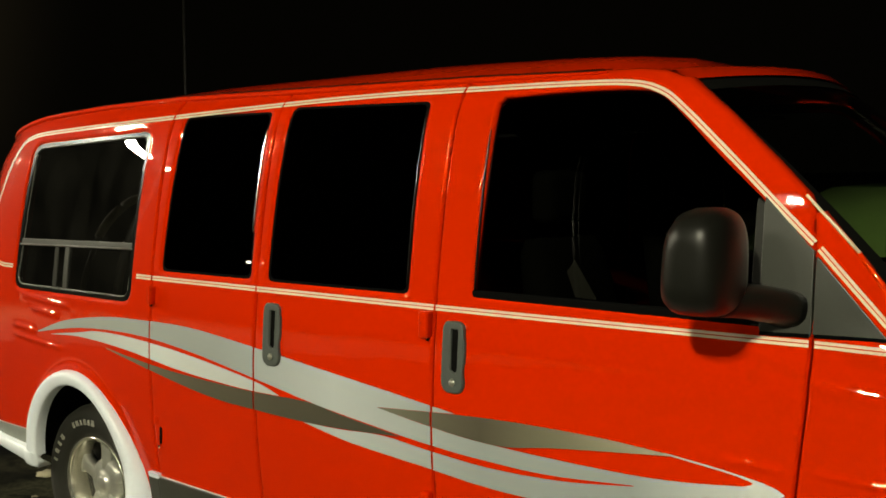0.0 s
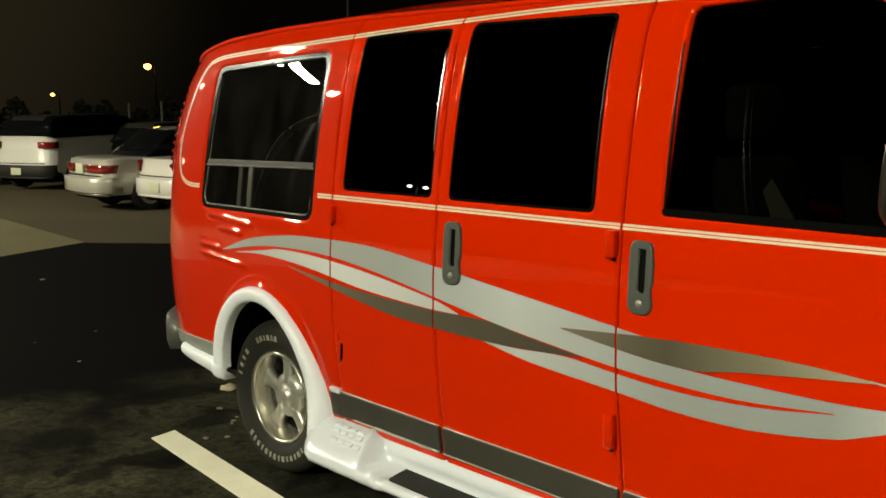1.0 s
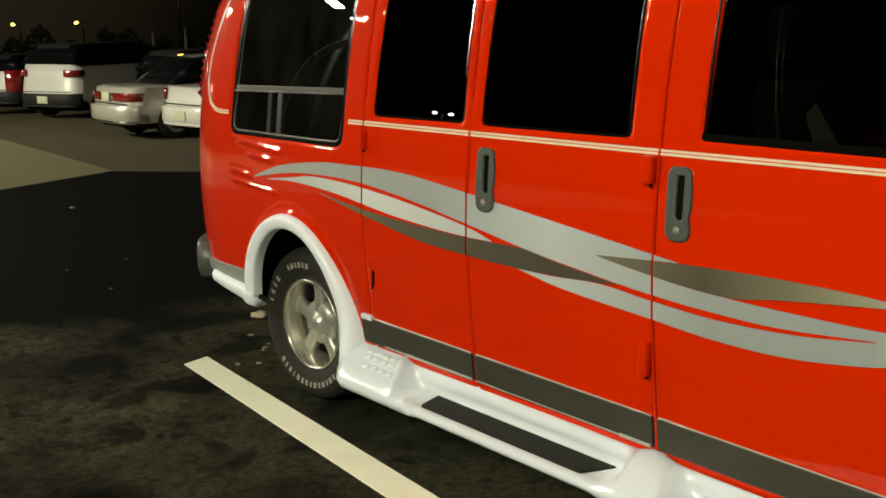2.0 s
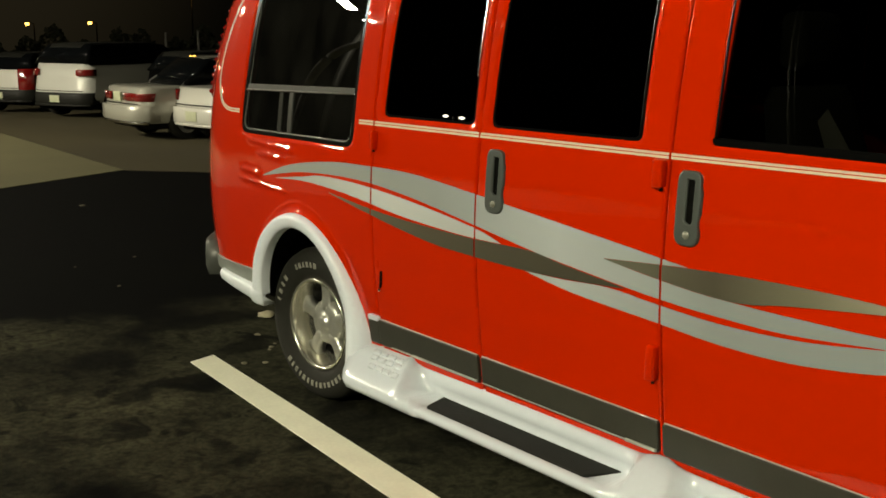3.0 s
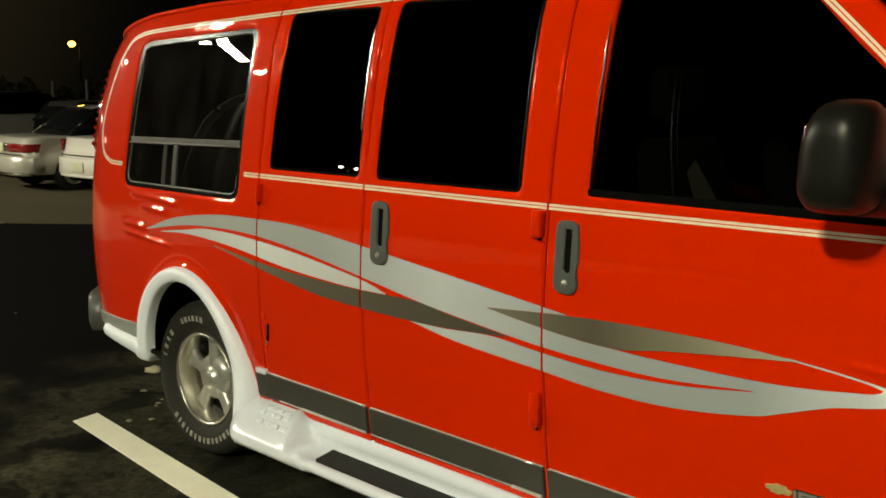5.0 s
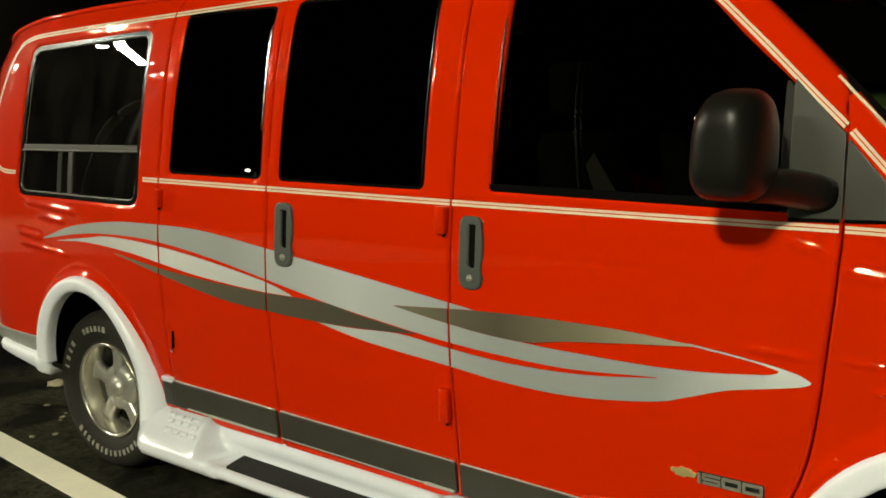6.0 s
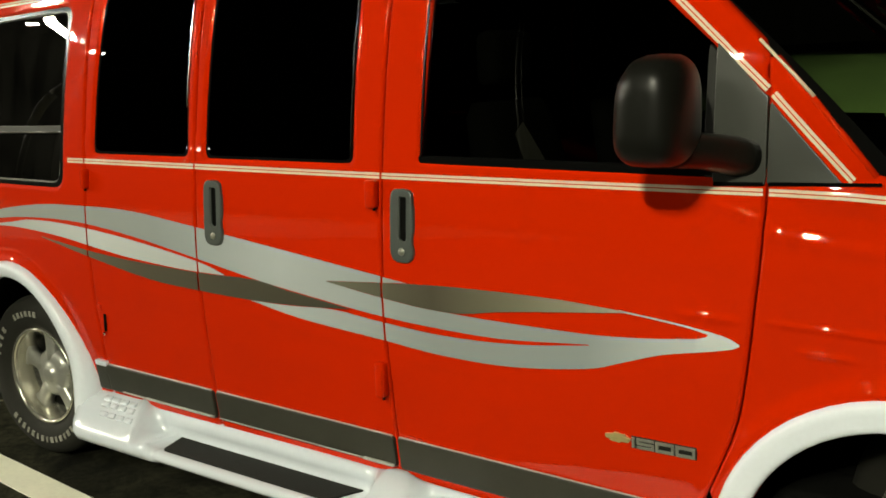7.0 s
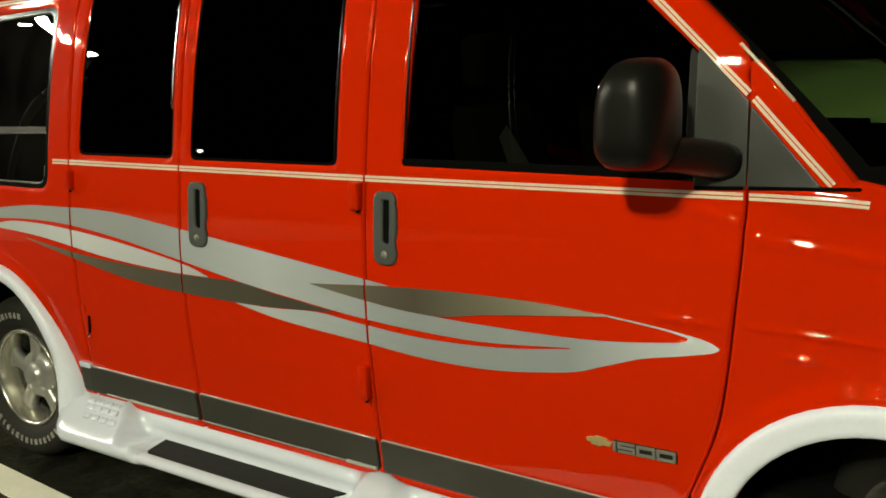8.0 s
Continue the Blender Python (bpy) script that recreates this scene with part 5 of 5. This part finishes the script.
def street_lamp(az, dist, z, size, label):
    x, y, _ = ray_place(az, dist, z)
    ob = thing("street_lamp", label, "street lamp", (x, y, 0), 0, "sodium street lamps")
    part("pole", tube_bm([(0, 0.9, fall(x)), (0, 0.9, z * 0.6), (0, 0.9, z)], [0.11, 0.09, 0.06], 10), DIM_POLE, ob)
    part("arm", tube_bm([(0, 0.9, z), (0, 0.5, z + 0.16), (0, 0.0, z + 0.2)], 0.05, 8), DIM_POLE, ob)
    bm = bmesh.new()
    bmesh.ops.create_uvsphere(bm, u_segments=16, v_segments=10, radius=size, matrix=Matrix.Translation((0, 0, z)) @ Matrix.Diagonal((1, 1, 0.8, 1)))
    part("lamp_glass", bm, SODIUM, ob, "glowing amber lamp glass")
    part("housing", box_bm(-size * 0.8, size * 0.8, -size * 0.8, size * 1.2, z + size * 0.7, z + size * 1.1, 0.05), DIM_POLE, ob)
    return ob


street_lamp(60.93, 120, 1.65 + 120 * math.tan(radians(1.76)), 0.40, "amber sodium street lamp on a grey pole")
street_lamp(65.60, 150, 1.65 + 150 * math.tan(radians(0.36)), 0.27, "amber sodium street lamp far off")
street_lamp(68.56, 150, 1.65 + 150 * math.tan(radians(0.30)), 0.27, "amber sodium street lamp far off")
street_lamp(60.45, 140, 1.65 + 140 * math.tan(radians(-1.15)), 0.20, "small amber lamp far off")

# unseen lamps added to put highlights on the van's rear corner
for place, size in (((-57.5, -15.0, 14.3), 0.32), ((-58.8, -13.2, 4.4), 0.26), ((-60.0, 7.2, 3.9), 0.26)):
    ob = thing("street_lamp", "white lamp on a dark pole, added out of view for highlights", "street lamp", (place[0], place[1], 0), 0, "white street lamps")
    part("pole", tube_bm([(-0.5, 0, fall(place[0] - 0.5)), (-0.5, 0, place[2] + 0.2)], [0.1, 0.06], 10), DIM_POLE, ob)
    part("arm", tube_bm([(-0.5, 0, place[2] + 0.2), (0, 0, place[2] + size)], 0.04, 8), DIM_POLE, ob)
    bm = bmesh.new()
    bmesh.ops.create_uvsphere(bm, u_segments=16, v_segments=10, radius=size, matrix=Matrix.Translation((0, 0, place[2])))
    part("lamp_glass", bm, LAMP_BRIGHT, ob, "glowing white lamp glass")


def bare_pole(az, dist, z, r, label, mat=None):
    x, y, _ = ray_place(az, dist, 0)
    return tagged(part("light_pole", tube_bm([(x, y, fall(x)), (x, y, fall(x) + (z - fall(x)) * 0.5), (x, y, z)], [r, r * 0.85, r * 0.7], 10), mat or POLE), label, "pole")


FAR_POLE = shader("weathered_steel", (0.38, 0.37, 0.33), 0.6, grain=0.2, scale=15)
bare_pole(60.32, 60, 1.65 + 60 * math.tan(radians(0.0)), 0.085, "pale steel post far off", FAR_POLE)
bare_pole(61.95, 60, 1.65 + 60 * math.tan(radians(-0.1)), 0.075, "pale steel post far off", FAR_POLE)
bare_pole(50.5, 45, 12.0, 0.09, "thin dark light pole behind the van", DIM_POLE)
# a leaning steel pole across the lot, mirrored in the front door's glass
tagged(part("light_pole", tube_bm([(-4.4, -12.85, fall(-4.4)), (-4.95, -12.5, 4.2), (-5.45, -12.2, 8.0)], [0.075, 0.06, 0.05], 10), POLE), "bare galvanised pole leaning a little", "pole")


def hedge():
    """A dark irregular row of shrubs along the far side of the lot."""
    rnd = random.Random(11)
    verts, faces = [], []
    for _ in range(5200):
        az, d = rnd.uniform(56.0, 76.0), rnd.uniform(66.0, 72.0)
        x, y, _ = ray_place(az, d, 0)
        tall = 2.3 + 0.5 * math.sin(az * 1.7) + 0.35 * math.sin(az * 4.3 + 1.0)
        z = fall(x) + tall * rnd.random() ** 0.7
        size = rnd.uniform(0.10, 0.24)
        u = Vector((rnd.uniform(-1, 1), rnd.uniform(-1, 1), rnd.uniform(-1, 1))).normalized()
        v = u.orthogonal().normalized()
        n = len(verts)
        verts += [Vector((x, y, z)) + size * q for q in (u, 0.6 * v, -u, -0.6 * v)]
        faces.append((n, n + 1, n + 2, n + 3))
    me = bpy.data.meshes.new("hedge")
    me.from_pydata([tuple(v) for v in verts], [], faces)
    me.materials.append(LEAF)
    return tagged(new("hedge", me), "dark shrubs along the far edge of the lot", "hedge", kind="stuff")


LEAF = shader("night_shrub_leaf", (0.03, 0.034, 0.014), 0.7, grain=0.3, scale=3)
hedge()


def lot_lamp(head, pairs, label):
    ob = thing("lot_lamp", label, "light pole", (head[0], head[1], fall(head[0])), 0, "parking lot lamps")
    high = head[2] - fall(head[0])
    part("base", lathe_up(((0.0, 0.0), (0.30, 0.0), (0.30, 0.75), (0.27, 0.8), (0.0, 0.8))), CONCRETE, ob)
    part("pole", tube_bm([(0, 0, 0.8), (0, 0, high + 0.35)], [0.09, 0.06], 12), POLE, ob)
    for dx, dy in pairs:
        arm = part("arm", tube_bm([(0, 0, high + 0.30), (dx * 0.9, dy * 0.9, high + 0.30)], 0.03, 8), POLE, ob)
        part("lamp_head", box_bm(dx - 0.42, dx + 0.42, dy - 0.30, dy + 0.30, high + 0.20, high + 0.36, 0.04), BLACK_PLASTIC, ob)
    return ob


def lathe_up(profile):
    bm = lathe_bm(list(profile), 24)
    bmesh.ops.transform(bm, matrix=pose(0, 0, 0, 90), verts=bm.verts[:])
    return bm


lot_lamp(MAIN_HEAD, MAIN_ARMS, "tall unseen parking lot lamp on a concrete base")
# post for the lamp added to light the parked cars
lot_lamp(CAR_FILL_HEAD, ((0.0, 0.0),), "tall unseen parking lot lamp on a concrete base")


def gantry():
    ob = thing("lamp_gantry", "dark steel gantry with two lamp strips over the drive lane", "gantry", (0, 0, 0))
    (xa, ya), (xb, yb) = (-13.7, -8.15), (-18.5, -13.75)
    part("beam", tube_bm([(xa, ya, GANTRY_Z + 0.36), (xb, yb, GANTRY_Z + 0.36)], 0.08, 10), DIM_POLE, ob)
    part("post", tube_bm([(xb, yb, fall(xb)), (xb, yb, GANTRY_Z + 0.34)], 0.11, 10), DIM_POLE, ob)
    post = thing("bent_post", "bent pale painted post beside the drive lane, foot darkened as if unlit", "post", (-11.62, -8.0, 0))
    # dark colour stands in for the post's unlit lower half
    part("foot", tube_bm([(-0.01, 0, fall(-11.63)), (0.05, 0.01, 1.4), (0.22, 0.05, 2.85)], 0.05, 10), DIM_POLE, post)
    bend = spline([(0.21, 0.05, 2.78), (0.28, 0.06, 3.1), (0.39, 0.07, 3.5), (0.60, 0.05, 3.98), (0.87, -0.02, 4.33), (1.12, -0.06, 4.45)], 5)
    part("arm", tube_bm(bend, [0.075 + 0.045 * k / (len(bend) - 1) for k in range(len(bend))], 12), LETTER_WHITE, post, "pale painted bent arm")
    for (x0, y0), (x1, y1) in STRIPS:
        part("lamp_tray", tube_bm([(x0, y0, GANTRY_Z + 0.26), (x1, y1, GANTRY_Z + 0.26)], 0.07, 8), BLACK_PLASTIC, ob)


gantry()


# ---- litter on the asphalt ----
def scrap(x, y, size, seed, colour, label):
    rnd = random.Random(seed)
    bm = bmesh.new()
    bmesh.ops.create_icosphere(bm, subdivisions=2, radius=size)
    for v in bm.verts:
        v.co *= 1 + rnd.uniform(-0.25, 0.25)
        v.co.z *= 0.28
    low = min(v.co.z for v in bm.verts)
    bmesh.ops.translate(bm, verts=bm.verts[:], vec=(x, y, fall(x) - low))
    return tagged(part("litter", bm, colour), label, "litter", "litter by the wheel")


STONE = shader("pale_stone", (0.42, 0.38, 0.26), 0.9, grain=0.2, scale=60, bump=0.3)
PAPER = shader("crumpled_paper", (0.21, 0.19, 0.13), 0.9, grain=0.2, scale=60, bump=0.3)
scrap(-1.33, 0.68, 0.055, 1, STONE, "pale crumpled scrap on the asphalt by the tyre")
scrap(-0.65, 0.10, 0.016, 2, PAPER, "small pale scrap on the asphalt")
scrap(-0.59, 0.185, 0.016, 3, PAPER, "small pale scrap on the asphalt")
scrap(-1.04, 0.43, 0.018, 4, PAPER, "small pale scrap on the asphalt")
for n, (x, y, size) in enumerate(((-0.80, 0.36, 0.014), (-0.77, 0.33, 0.010), (-0.84, 0.41, 0.011), (-3.51, 0.94, 0.013), (-3.47, 0.46, 0.010), (-2.65, 0.40, 0.013), (-6.36, 1.80, 0.03))):
    scrap(x, y, size, 10 + n, PAPER, "tiny pale scrap on the asphalt")


# ---- behind the van ----
GRASS = shader("mown_grass", (0.055, 0.085, 0.022), 0.8, grain=0.35, scale=45, bump=0.5, blotch=0.3, blotch_scale=0.8, spec=0.1)
rnd = random.Random(5)
rows = []
for y, z in ((13.6, 0.0), (13.8, 0.15), (16.0, 0.6), (19.0, 1.0), (22.0, 1.2), (30.0, 1.2), (30.3, 0.0)):
    rows.append([(x, y, z * min(1.0, (x + 3.3 + 0.1 * (y - 16.0)) / 0.3) + (rnd.uniform(-0.03, 0.03) if z > 0.2 else 0)) for x in (-3.25 - 0.1 * (y - 16.0), -2.95 - 0.1 * (y - 16.0), *np.linspace(-1.4, 16, 22))])
tagged(part("grass_bank", loft_bm(rows, closed=False), GRASS), "mown green grass bank beside the lot", "grass", kind="structure")
# post of the added bank lamp, kept out of view
lot_lamp(BANK_FILL_HEAD, ((0.0, 0.0),), "tall unseen lamp added to light the grass bank")
lot_lamp(FAR_HEAD, FAR_ARMS, "tall parking lot lamp further back in the lot")


def far_sign(at, label):
    """A low row of small lamps across the street."""
    ob = thing("sign_lamps", label, "lamp", at)
    part("post", tube_bm([(0, 0, fall(at[0]) - at[2]), (0, 0, 0)], 0.08, 8), DIM_POLE, ob)
    part("arm", tube_bm([(-0.36, 0.33, 0), (0.36, -0.33, 0)], 0.04, 6), DIM_POLE, ob)
    for k, r in ((-1, 0.17), (1, 0.19)):
        bm = bmesh.new()
        bmesh.ops.create_uvsphere(bm, u_segments=12, v_segments=8, radius=r, matrix=Matrix.Translation((k * 0.36, -k * 0.33, 0)))
        part("lamp_glass", bm, LAMP_WHITE, ob)
    return ob


far_sign((-42.7, -40.8, 6.32), "pair of small white lamps on a post across the street")
